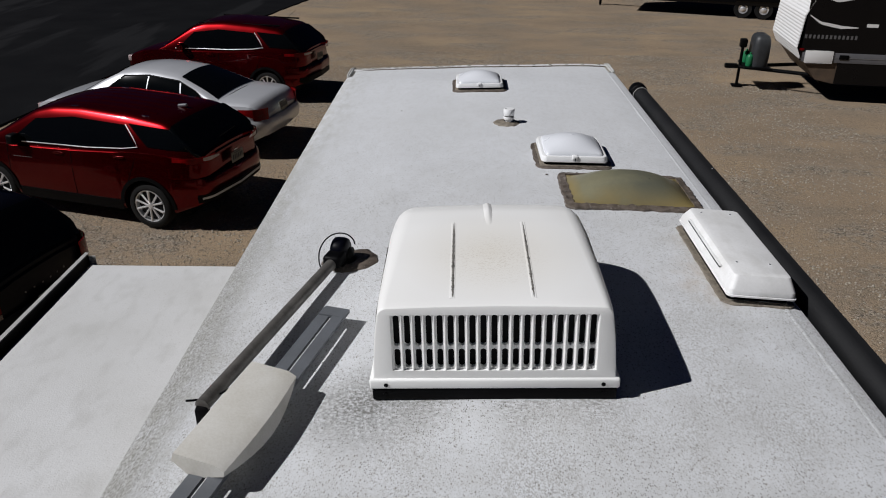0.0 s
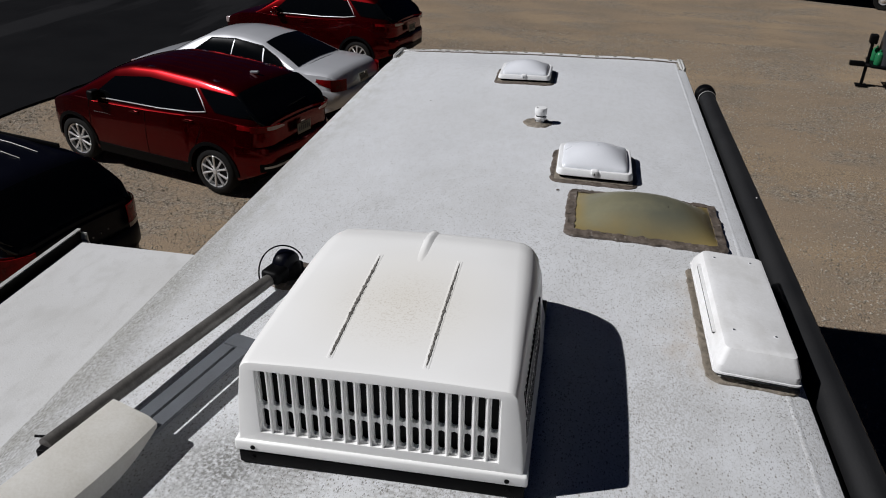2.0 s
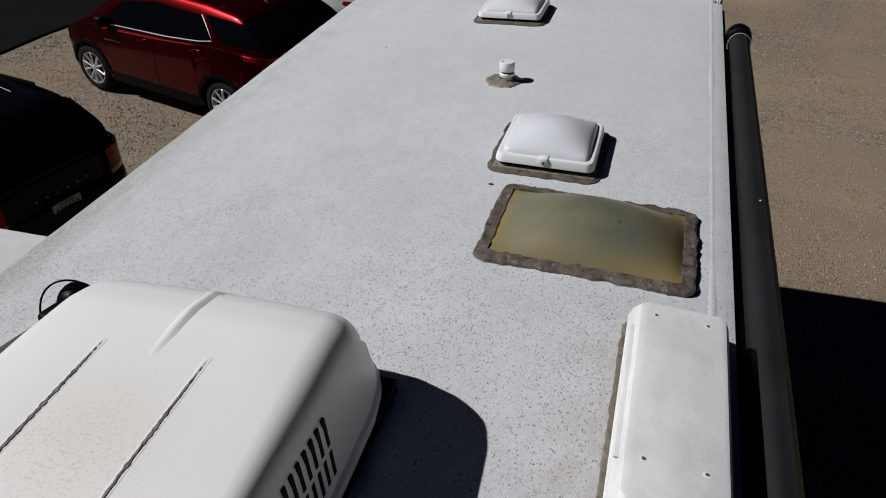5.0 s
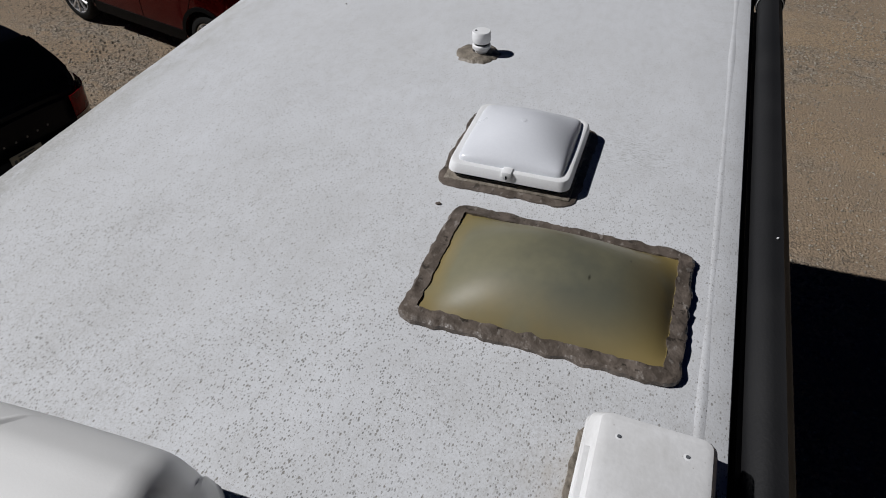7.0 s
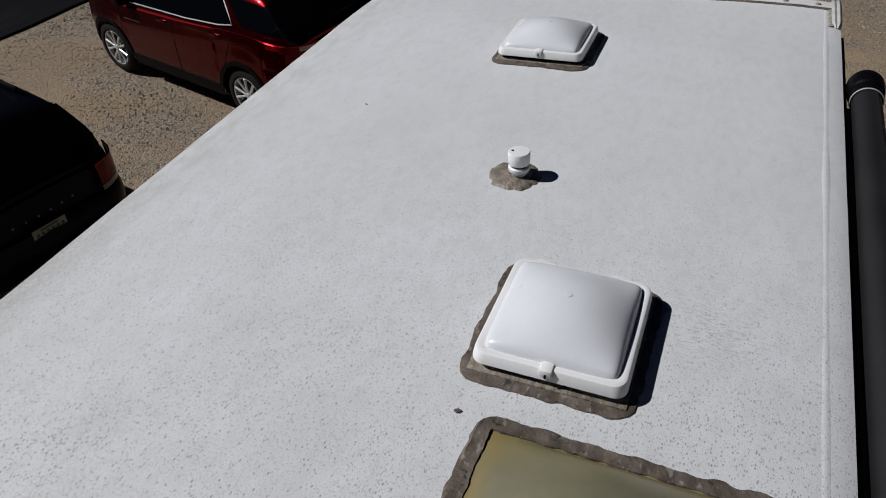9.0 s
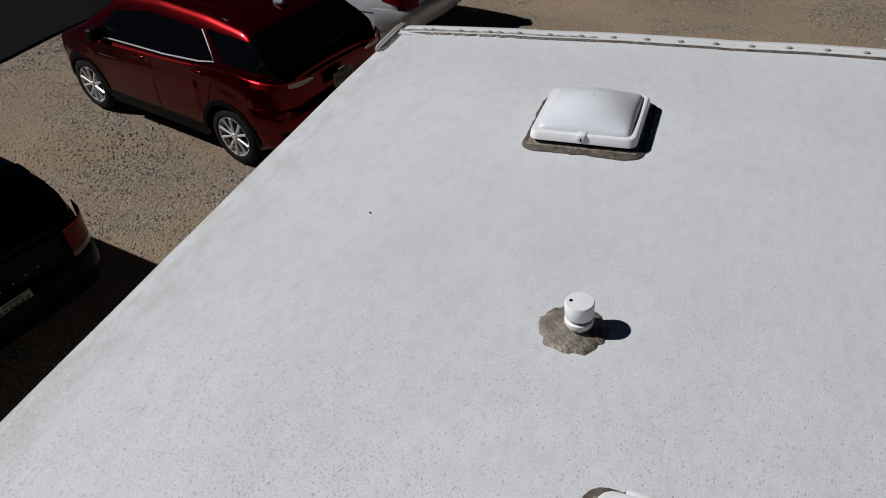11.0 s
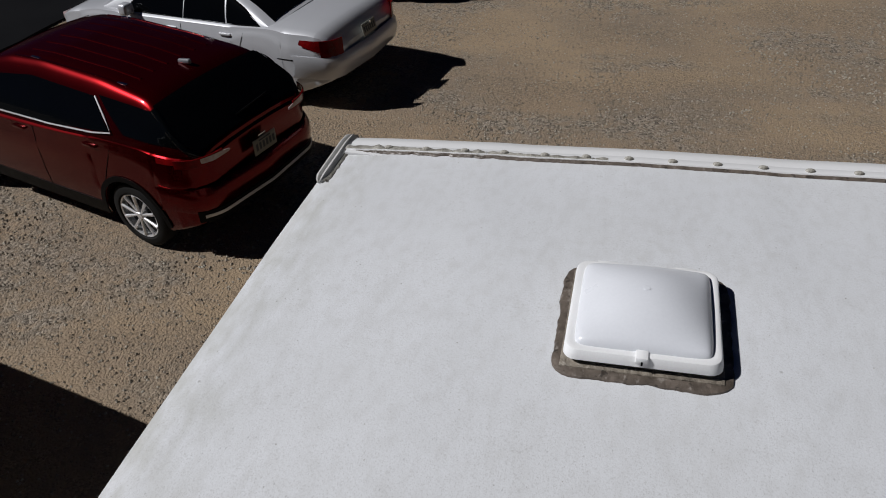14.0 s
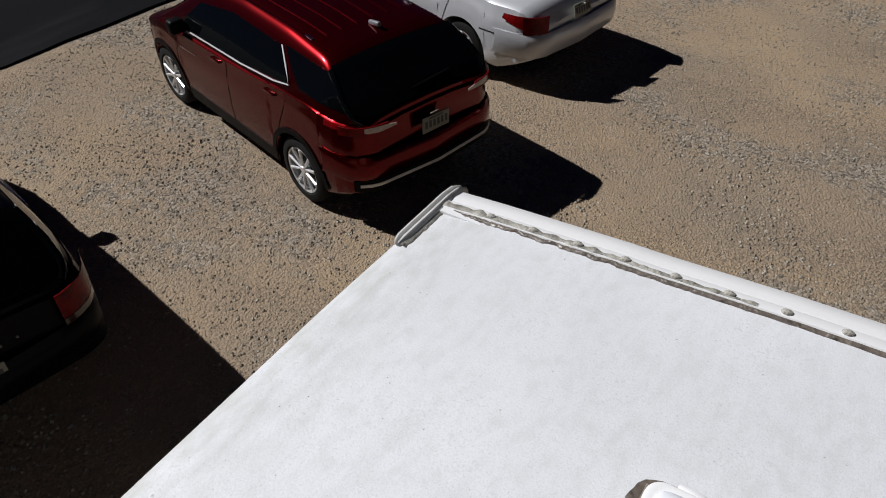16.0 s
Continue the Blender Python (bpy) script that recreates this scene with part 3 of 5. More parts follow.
# corner mouldings that turn down the sides
for side in (-1, 1):
    xe = LEFT + 0.015 if side < 0 else RIGHT - 0.02
    up0 = 0.010
    path = [(xe, 6.505, roof_z(xe, 6.505) - 0.004), (xe, 6.515, roof_z(xe, 6.515) + up0 * 0.3), (xe, 6.535, roof_z(xe, 6.535) + up0 * 0.8), (xe, 6.60, roof_z(xe, 6.60) + up0), (xe, 6.70, roof_z(xe, 6.70) + up0), (xe, 6.79, roof_z(xe, 6.745) + up0), (xe, 6.85, roof_z(xe, 6.745) + up0 - 0.008),
            (xe, 6.89, roof_z(xe, 6.745) - 0.02), (xe, 6.905, roof_z(xe, 6.745) - 0.07), (xe, 6.905, roof_z(xe, 6.745) - 0.45)]
    rows = []
    for i, (x, y, z) in enumerate(path):
        a, b = Vector(path[max(i - 1, 0)]), Vector(path[min(i + 1, len(path) - 1)])
        d = (b - a).normalized()
        up = Vector((1, 0, 0)).cross(d)
        if up.z < 0 and i < 7:
            up = -up
        s = (0.3, 0.6, 0.8)[i] if i < 3 else 0.82
        rows.append([Vector((x, y, z)) + Vector((o * s, 0, 0)) + up * h for o, h in ((-0.030, -0.02), (-0.029, 0.0), (-0.024, 0.009), (-0.014, 0.013), (-0.004, 0.010), (0.0, 0.007), (0.006, 0.011), (0.014, 0.014), (0.024, 0.009), (0.030, 0.0), (0.031, -0.02))])
    v, f = loft(rows)
    mesh("corner_moulding", v, f, ALU, trailer, "ridged metal corner moulding", smooth=45)
    rows = []
    for y in np.linspace(6.5, 6.735, 60):
        n1 = 0.006 * noise.noise(Vector((y * 40, side, 0)))
        xi = xe - side * (0.036 + n1)
        rows.append([(xi - side * 0.004, y, roof_z(xi, y) - 0.002), (xi + side * 0.002, y, roof_z(xi, y) + 0.005), (xi + side * 0.018, y, roof_z(xi, y) + 0.006)])
    v, f = loft(rows)
    mesh("sealant_bead", v, f, SEALPALE, trailer, smooth=80)
part("gutter_rail", box(RIGHT + 0.006, RIGHT + 0.024, -2.5, 6.5, 2.85, 2.925, 0.004), BLACK, trailer, "black awning rail and gutter")
# wheels under the trailer
bmw = rod((0, -0.12, 0), (0, 0.12, 0), 0.34, sides=28)
w0 = None
for x in (LEFT + 0.16, RIGHT - 0.16):
    for y in (1.2, 2.1):
        m = pose(x, y, 0.34, 0, 0, 90)
        if w0 is None:
            w0 = part("wheel", bmw, TYRE, trailer, at=m)
        else:
            put("wheel", w0.data, TYRE, trailer, smooth=0, at=m)

# slide-out room at the left with its own flat roof
SZ = 2.385
slide = empty("slide_out", pose(0, 0, 0), "white slide-out room with a flat speckled roof and metal edge flange", "slide-out")
v, f = loft([[(x, y, SZ - 0.012 * (-1.17 - x) + 0.001 * noise.noise(Vector((x * 6, y * 6, 0)))) for x in np.linspace(-1.15, -2.36, 18)] for y in np.linspace(-0.9, 3.66, 60)], caps=False)
mesh("roof", [(*p[:2], p[2]) for p in v] + [(*p[:2], p[2] - 0.05) for p in v], f + [tuple(i + len(v) for i in q) for q in f], SLIDE, slide, "pale slide-out roof", smooth=40)
part("wall", box(-2.35, -1.15, 3.61, 3.65, 0.7, SZ - 0.067), TAUPE, slide)
part("wall", box(-2.35, -1.15, -0.9, -0.86, 0.7, SZ - 0.067), TAUPE, slide)
part("wall", box(-2.35, -2.31, -0.86, 3.61, 0.7, SZ - 0.067), TAUPE, slide)
part("floor", box(-2.31, -1.15, -0.86, 3.61, 0.7, 0.78), TAUPE, slide)
EDGE = SZ - 0.014
rows = [[(-2.352, y, EDGE - 0.066), (-2.364, y, EDGE - 0.03), (-2.408, y, EDGE - 0.03), (-2.412, y, EDGE + 0.042), (-2.405, y, EDGE + 0.048), (-2.428, y, EDGE + 0.05), (-2.432, y, EDGE + 0.04), (-2.424, y, EDGE - 0.066)] for y in (-0.9, 1.0, 3.70, 3.735)]
v, f = loft(rows, close=True)
mesh("flange", v, f, ALU, slide, "raised metal edge channel", smooth=30)
# added black strip: paints the shade on the channel's inner face
part("channel_shade", box(-2.4075, -2.4035, -0.89, 3.72, EDGE - 0.029, EDGE + 0.038), BLACK, slide)
part("channel_end", box(-2.41, -2.366, 3.725, 3.735, EDGE - 0.03, EDGE + 0.03, 0.003), ALU, slide)
v, f = loft([[(-1.16, y, SZ + 0.04), (-1.185, y, SZ + 0.03), (-1.2, y, SZ + 0.002), (-1.16, y, SZ)] for y in np.linspace(-0.9, 3.6, 20)])
mesh("wiper_seal", v, f, BLACK, slide, "black rubber wiper seal", smooth=40)

# ---- things on the roof ----
def ring_bead(w, d, r, width, height, seed, lump=0.25):
    """A lumpy ring of sealant round a rectangle w x d, lying on z = 0."""
    base = rounded(w, d, r, 4)
    pts = []
    for (x0, y0), (x1, y1) in zip(base, base[1:] + base[:1]):
        n = max(1, int(math.hypot(x1 - x0, y1 - y0) / 0.012))
        pts += [(x0 + (x1 - x0) * k / n, y0 + (y1 - y0) * k / n) for k in range(n)]
    rows = []
    for i, (x, y) in enumerate(pts):
        (xa, ya), (xb, yb) = pts[i - 1], pts[(i + 1) % len(pts)]
        t = Vector((xb - xa, yb - ya, 0)).normalized()
        nrm = Vector((t.y, -t.x, 0))
        a = noise.noise(Vector((x * 13, y * 13, seed))) * lump
        b = noise.noise(Vector((x * 27, y * 27, seed + 5))) * lump + 0.3 * lump * noise.noise(Vector((x * 75, y * 75, seed)))
        c = noise.noise(Vector((x * 30, y * 30, seed + 9))) * lump
        e = noise.noise(Vector((x * 60, y * 60, seed + 14))) * lump
        out, inn = width * (0.5 + 0.45 * a + 0.55 * b + 0.2 * e), -width * (0.5 + 0.4 * c + 0.2 * e)
        p = Vector((x, y, 0))
        rows.append([p + nrm * inn + Vector((0, 0, -0.002)), p + nrm * inn * 0.94 + Vector((0, 0, height * (0.9 + 1.2 * c))), p + nrm * width * 0.25 * b + Vector((0, 0, height * (0.75 + 1.4 * b))),
                     p + nrm * out * 0.55 + Vector((0, 0, height * (0.8 + 1.5 * e))), p + nrm * out * 0.92 + Vector((0, 0, height * (0.5 + 0.8 * a))), p + nrm * out + Vector((0, 0, -0.002))])
    rows.append(rows[0])
    return loft(rows, caps=False)


def on_roof(x, y, dz=0.0):
    h = 0.1
    sx = (roof_z(x + h, y) - roof_z(x - h, y)) / (2 * h)
    sy = (roof_z(x, y + h) - roof_z(x, y - h)) / (2 * h)
    return pose(x, y, roof_z(x, y) + dz, math.degrees(math.atan(sy)), -math.degrees(math.atan(sx)), 0)


def roof_vent(x, y, seed, sx=1.0, sy=1.0, sz=1.0):
    vent = empty("roof_vent", on_roof(x, y) @ Matrix.Diagonal((sx, sy, sz, 1)), "square white domed roof vent lid, shut, on grey sealant", "roof vent", "roof vents")
    v, f = ring_bead(0.41, 0.42, 0.03, 0.05, 0.008, seed)
    mesh("sealant", v, f, SEAL, vent, "lumpy grey sealant", smooth=38)
    part("flange", box(-0.205, 0.205, -0.205, 0.205, -0.002, 0.010, 0.003), TANSEAL, vent)
    part("base_frame", box(-0.178, 0.178, -0.178, 0.178, 0.008, 0.040, 0.004), BLACK, vent, "dark inner frame")
    w = 0.392
    levels = [(w - 0.004, 0.03, 0.026), (w + 0.006, 0.034, 0.030), (w + 0.004, 0.035, 0.040), (w - 0.002, 0.036, 0.054), (w - 0.008, 0.035, 0.0595), (w - 0.018, 0.032, 0.0615), (w - 0.034, 0.028, 0.0605), (w - 0.046, 0.026, 0.0595)]
    v, f = loft([[(px, py, z) for px, py in rounded(a, a, r, 5)] for a, r, z in levels], close=True)
    mesh("lid", v, f, WHITE, vent, "white plastic lid", smooth=28)
    # crowned dome: a grid with a soft square bulge
    n, a = 34, (w - 0.044) / 2
    rows = []
    for j in range(n + 1):
        r = []
        for i in range(n + 1):
            s, t = math.sin(math.pi / 2 * (-1 + 2 * i / n)), math.sin(math.pi / 2 * (-1 + 2 * j / n))
            k = (1 - abs(s) ** 2.1) * (1 - abs(t) ** 2.1)
            edge = ((1 - abs(s) ** 22) * (1 - abs(t) ** 22)) ** 0.6
            cs = 1 - 0.05 * (abs(s) * abs(t)) ** 8
            r.append((s * a * cs, t * a * cs, 0.0575 + 0.018 * edge + 0.058 * k))
        rows.append(r)
    v, f = loft(rows, caps=False)
    mesh("dome", v, f, DOME, vent, "pale translucent dome", smooth=50)
    part("latch", box(-0.016, 0.016, -0.204, -0.166, 0.044, 0.066, 0.004), WHITE, vent)
    part("latch_slot", box(-0.002, 0.003, -0.2065, -0.2035, 0.043, 0.054), BLACK, vent)
    v, f = lathe([(0.0001, 0.0), (0.009, 0.0), (0.010, 0.0015), (0.007, 0.002), (0.0001, 0.0015)], 16)
    mesh("mould_mark", v, f, DOME, vent, smooth=40, at=pose(0.0, 0.0, 0.1325, 90, 0, 0))
    for sx in (-0.11, 0.11):
        part("hinge", box(sx - 0.03, sx + 0.03, 0.196, 0.212, 0.03, 0.05, 0.004), WHITE, vent)
    return vent


roof_vent(0.578, 4.052, 3.0, 1.0, 1.045, 1.05)
roof_vent(0.05, 5.846, 8.0, 0.97, 0.94, 0.95)

# plumbing vent with its sealant skirt
stack = empty("plumbing_vent", on_roof(0.237, 4.755), "white capped plumbing vent pipe in cracked tan sealant", "vent pipe")
rows = []
for k in range(60):
    a = 2 * math.pi * k / 60
    R = 0.094 + 0.02 * noise.noise(Vector((math.cos(a) * 2, math.sin(a) * 2, 4))) + 0.008 * noise.noise(Vector((math.cos(a) * 7, math.sin(a) * 7, 2)))
    rows.append([(math.cos(a) * r - 0.016, math.sin(a) * r, z + 0.002 * noise.noise(Vector((a * 6, r * 40, 0)))) for r, z in ((0.02, 0.016), (0.045, 0.013), (R * 0.75, 0.009), (R * 0.94, 0.006), (R, -0.003))])
rows.append(rows[0])
v, f = loft(rows, caps=False)
mesh("sealant", v, f, TANSEAL, stack, "cracked tan sealant", smooth=60)
up = pose(0, 0, -0.007, 90, 0, 0)
v, f = lathe([(0.026, 0.0), (0.026, 0.045), (0.0001, 0.045)], 32)
mesh("pipe", v, f, WHITE, stack, at=up)
v, f = lathe([(0.0001, 0.036), (0.036, 0.036), (0.038, 0.040), (0.038, 0.052), (0.034, 0.055), (0.0001, 0.055)], 36)
mesh("collar", v, f, WHITE, stack, at=up)
v, f = lathe([(0.03, 0.054), (0.03, 0.066), (0.0001, 0.066)], 32)
mesh("gap", v, f, BLACK, stack, at=up)
v, f = lathe([(0.0001, 0.064), (0.036, 0.064), (0.0375, 0.068), (0.0385, 0.085), (0.0385, 0.106), (0.036, 0.110), (0.0001, 0.1115)], 36)
mesh("cap", v, f, WHITE, stack, at=up)
v, f = lathe([(0.0001, 0.0), (0.0045, 0.0), (0.0045, 0.002), (0.0001, 0.002)], 12)
mesh("hole", v, f, BLACK, stack, at=pose(-0.022, -0.004, 0.1035, 90, 0, 0))

# amber skylight bedded in thick sealant
SKX, SKY, SKW, SKD = 0.815, 3.455, 0.70, 0.50
light = empty("skylight", on_roof(SKX, SKY), "yellowed translucent acrylic skylight dome bedded in thick grey sealant", "skylight")
v, f = ring_bead(SKW - 0.018, SKD - 0.028, 0.025, 0.047, 0.017, 21.0, 0.34)
mesh("sealant", v, f, SEAL, light, "thick lumpy grey-brown sealant", smooth=38)
n, m_ = 34, 26
rows = []
for j in range(m_ + 1):
    r = []
    for i in range(n + 1):
        s, t = -1 + 2 * i / n, -1 + 2 * j / m_
        k = (1 - abs(s) ** 2.3) * (1 - abs(t) ** 2.2)
        r.append((s * (SKW - 0.064) / 2, t * (SKD - 0.074) / 2, 0.010 + 0.108 * k ** 0.92))
    rows.append(r)
v, f = loft(rows, caps=False)
mesh("dome", v, f, AMBER, light, "yellowed acrylic dome", smooth=70)
part("flange", box(-SKW / 2 + 0.03, SKW / 2 - 0.03, -SKD / 2 + 0.03, SKD / 2 - 0.03, 0.0, 0.010), AMBER, light)

# refrigerator vent cap near the right edge
fc = empty("refrigerator_vent", on_roof(1.122, 2.635), "chalky white refrigerator vent cap with screws and a side slot", "roof vent")
v, f = ring_bead(0.275, 0.75, 0.03, 0.036, 0.006, 33.0)
mesh("sealant", v, f, TANSEAL, fc, "weathered tan sealant", smooth=38)
part("base", box(-0.125, 0.125, -0.345, 0.345, 0.0, 0.045, 0.004), BLACK, fc, "black vent base")
CW, CD = 0.275, 0.77
lv = [(CW, CD, 0.02, 0.036), (CW + 0.004, CD + 0.004, 0.024, 0.043), (CW - 0.002, CD - 0.004, 0.022, 0.066), (CW - 0.034, CD - 0.062, 0.022, 0.108), (CW - 0.042, CD - 0.074, 0.022, 0.114), (CW - 0.062, CD - 0.105, 0.02, 0.117)]
v, f = loft([[(px, py, z + 0.004 * (1 - (px / 0.15) ** 2) * (k > 3)) for px, py in rounded(a, d, r, 5)] for k, (a, d, r, z) in enumerate(lv)], close=True)
mesh("cap", v, f, CAPW, fc, "chalky white cap", smooth=26)
v, f = loft([[(px * 1.0, py, 0.034 + z) for px, py in rounded(CW + a, CD + a, 0.022, 5)] for a, z in ((0.0, 0.0), (0.012, 0.002), (0.012, 0.008), (0.0, 0.010))], close=True)
mesh("rim", v, f, CAPW, fc, smooth=40)
part("slot", box(-0.137, -0.120, -0.22, 0.26, 0.082, 0.088), BLACK, fc, "narrow dark slot")
part("slot_lip", box(-0.1385, -0.122, -0.225, 0.265, 0.0885, 0.094, 0.002), CAPW, fc)
for sx, sy in ((-0.075, -0.235), (0.065, -0.235), (-0.075, 0.29), (0.065, 0.29)):
    rim = lathe([(0.0001, 0.0), (0.010, 0.0), (0.011, 0.002), (0.008, 0.003), (0.0001, 0.003)], 16)
    s_ = mesh("screw_recess", *rim, WHITE, fc, smooth=40, at=pose(sx, sy, 0.1165, 90, 0, 0))
    part("screw", rod((0, 0, 0.0), (0, 0, 0.002), 0.0042, sides=10), GREYP, s_, at=pose(0, 0.003, 0, -90, 0, 0))

# rooftop air conditioner
ACX, ACZ = 0.016, roof_z(0.0) - 0.006
Y0, Y1 = 1.592, 2.58
ac = empty("air_conditioner", pose(ACX, 2.05, ACZ, 0, -1.9, 0) @ Matrix.Translation((0, -2.05, 0)), "cream plastic rooftop air conditioner with slotted front grille", "air conditioner")
part("base_pan", box(-0.39, 0.39, Y0 + 0.02, Y1 - 0.05, 0.0, 0.055, 0.008), BLACK, ac, "black base pan")
part("gasket", box(-0.402, 0.402, Y0 - 0.006, Y1 - 0.03, 0.004, 0.049, 0.006), BLACK, ac)
for sx in (-0.36, 0.36):
    part("bolt", rod((sx, Y0 + 0.0, 0.03), (sx, Y0 - 0.011, 0.03), 0.007, sides=8), BLACK, ac)


def ac_section(y):
    t = (y - Y0) / (Y1 - Y0)
    w = lerp(t, [(0, 0.398), (0.6, 0.398), (0.8, 0.392), (0.9, 0.375), (0.96, 0.345), (1.0, 0.30)])
    wt = lerp(t, [(0, 0.380), (0.1, 0.384), (0.6, 0.388), (0.8, 0.378), (0.9, 0.352), (1.0, 0.28)])
    h = lerp(t, [(0, 0.352), (0.04, 0.358), (0.3, 0.372), (0.6, 0.380), (0.74, 0.378), (0.84, 0.357), (0.92, 0.292), (0.97, 0.225), (1.0, 0.14)])
    return w, wt, h


def ac_half(y):
    w, wt, h = ac_section(y)
    p = [(w + 0.008, 0.05), (w + 0.010, 0.058), (w + 0.010, 0.085), (w, 0.092)]
    for k in range(1, 5):
        a = k / 5
        p.append((w + (wt - w) * a ** 1.3, 0.092 + (h * 0.80 - 0.092) * a))
    r = min(lerp(y, [(Y0, 0.03), (Y0 + 0.25, 0.05), (Y0 + 0.6, 0.075)]), h * 0.3)
    for k in range(0, 6):
        a = radians(90 * k / 5)
        p.append((wt - 0.006 - r + r * math.cos(a), h - 0.008 - r + r * math.sin(a)))
    p += [(wt * 0.5, h - 0.003), (0.0, h)]
    return p


stations = [Y0 + 0.024, Y0 + 0.032, Y0 + 0.045] + list(np.linspace(Y0 + 0.07, Y1, 34))
rows = []
for y in stations:
    p = ac_half(y)
    rows.append([(-x, y, z) for x, z in p] + [(x, y, z) for x, z in p[-2::-1]])
v, f = loft(rows, caps=False)
n = len(rows[0])
f.append(tuple((len(rows) - 1) * n + k for k in range(n)))
mesh("shroud", v, f, SHROUD, ac, "weathered cream shroud", smooth=40)
# front face: a sloping frame round the grille opening
p = ac_half(Y0 + 0.024)
outline = [(-x, z) for x, z in p] + [(x, z) for x, z in p[-2::-1]]
GX0, GX1, GZ0, GZ1 = -0.332, 0.332, 0.117, 0.322


def face_y(z):
    return Y0 + 0.006 * max(0.0, (z - 0.09)) / 0.25 * 1.6


def ring_frame(outer, ix0, ix1, iz0, iz1):
    inner = []
    for x, z in outer:
        s = max((abs(x) / ix1), (abs(z - (iz0 + iz1) / 2) / ((iz1 - iz0) / 2)), 1e-6)
        cx_, cz_ = x / s, (iz0 + iz1) / 2 + (z - (iz0 + iz1) / 2) / s
        inner.append((cx_, cz_))
    return inner


inner = ring_frame(outline, GX0, GX1, GZ0, GZ1)
# snap the inner loop to the opening's corners
for cx_, cz_ in ((GX0, GZ0), (GX1, GZ0), (GX0, GZ1), (GX1, GZ1)):
    k = min(range(len(inner)), key=lambda q: (inner[q][0] - cx_) ** 2 + (inner[q][1] - cz_) ** 2)
    inner[k] = (cx_, cz_)
a = [(x, Y0 + 0.024, z) for x, z in outline]
a2 = [(x * 0.9985, Y0 + 0.016, 0.05 + (z - 0.05) * 0.997) for x, z in outline]
a3 = [(x * 0.993, face_y(z) + 0.001, 0.05 + (z - 0.05) * 0.988) for x, z in outline]
b = [(x * 0.98, face_y(z) - 0.0015, 0.05 + (z - 0.05) * 0.966) for x, z in outline]
c = [(x, face_y(z) - 0.001, z) for x, z in inner]
d = [(x, face_y(z) + 0.028, z) for x, z in inner]
v, f = loft([a, a2, a3, b, c, d], close=True, caps=False)
mesh("front_frame", v, f, SHROUD, ac, "cream front frame", smooth=30)
# solid black sheet stands in for the shade inside the grille
part("grille_back", box(GX0 - 0.01, GX1 + 0.01, Y0 + 0.030, Y0 + 0.040, GZ0 - 0.01, GZ1 + 0.01), BLACK, ac, "black sheet giving the shade behind the grille")
NS = 19
pitch = (GX1 - GX0) / NS
BARZ = 0.199
slat = None
for k in range(NS + 1):
    x = GX0 + pitch * k
    if slat is None:
        half_slot = pitch * 0.27
        zs = []
        for za, zb in ((GZ0 + 0.006, BARZ - 0.006), (BARZ + 0.006, GZ1 - 0.006)):
            zs += [(za - 0.006, 0.0)] + [(za + half_slot * (1 - math.cos(t)), half_slot * math.sin(t)) for t in np.linspace(0, math.pi / 2, 6)]
            zs += [(zb - half_slot * (1 - math.cos(t)), half_slot * math.sin(t)) for t in np.linspace(math.pi / 2, 0, 6)] + [(zb + 0.0058, 0.0)]
        vv, ff = loft([[(-sw, face_y(z) + 0.011, z), (0.0015 - sw, face_y(z) + 0.009, z), (sw - 0.0015, face_y(z) + 0.009, z), (sw, face_y(z) + 0.011, z), (sw * 0.97, face_y(z) + 0.024, z), (-sw * 0.97, face_y(z) + 0.024, z)] for z, sw in ((z, pitch / 2 - o) for z, o in zs)], close=True)
        slat = mesh("slat", vv, ff, SHROUD, ac, smooth=30, at=pose(x, 0, 0))
    else:
        put("slat", slat.data, SHROUD, ac, smooth=0, at=pose(x, 0, 0))
rib = None
for k in range(NS + 1):
    x = GX0 + pitch * k
    if rib is None:
        g = [[(o, face_y(z) + h, z) for o, h in ((-0.0036, 0.012), (-0.0028, 0.001), (-0.0012, -0.0005), (0.0012, -0.0005), (0.0028, 0.001), (0.0036, 0.012))] for z in (GZ0 + 0.001, BARZ, GZ1 - 0.001)]
        rib = mesh("grille_rib", *loft(g, close=True), SHROUD, ac, smooth=30, at=pose(x, 0, 0))
    else:
        put("grille_rib", rib.data, SHROUD, ac, smooth=0, at=pose(x, 0, 0))



def side_slot(y, z0, z1, side):
    def px(z):
        w, wt, h = ac_section(y)
        a_ = max(0, (z - 0.092) / (h * 0.80 - 0.092))
        return w + (wt - w) * a_ ** 1.3
    g = []
    for z in np.linspace(z0, z1, 4):
        g.append([Vector((side * (px(z) - 0.010), y - 0.0065, z)), Vector((side * (px(z) + 0.0008), y - 0.0065, z)), Vector((side * (px(z) + 0.0008), y + 0.0065, z)), Vector((side * (px(z) - 0.010), y + 0.0065, z))])
    return loft(g, close=True)


for side in (-1, 1):
    for k in range(17):
        y = Y0 + 0.09 + 0.030 * k
        for z0, z1 in ((0.122, 0.195), (0.210, 0.288)):
            mesh("slot", *side_slot(y, z0, z1, side), BLACK, ac, smooth=30)


def ac_top(x, y):
    w, wt, h = ac_section(y)
    return h - 0.003 * min(1, abs(x) / (wt * 0.5))


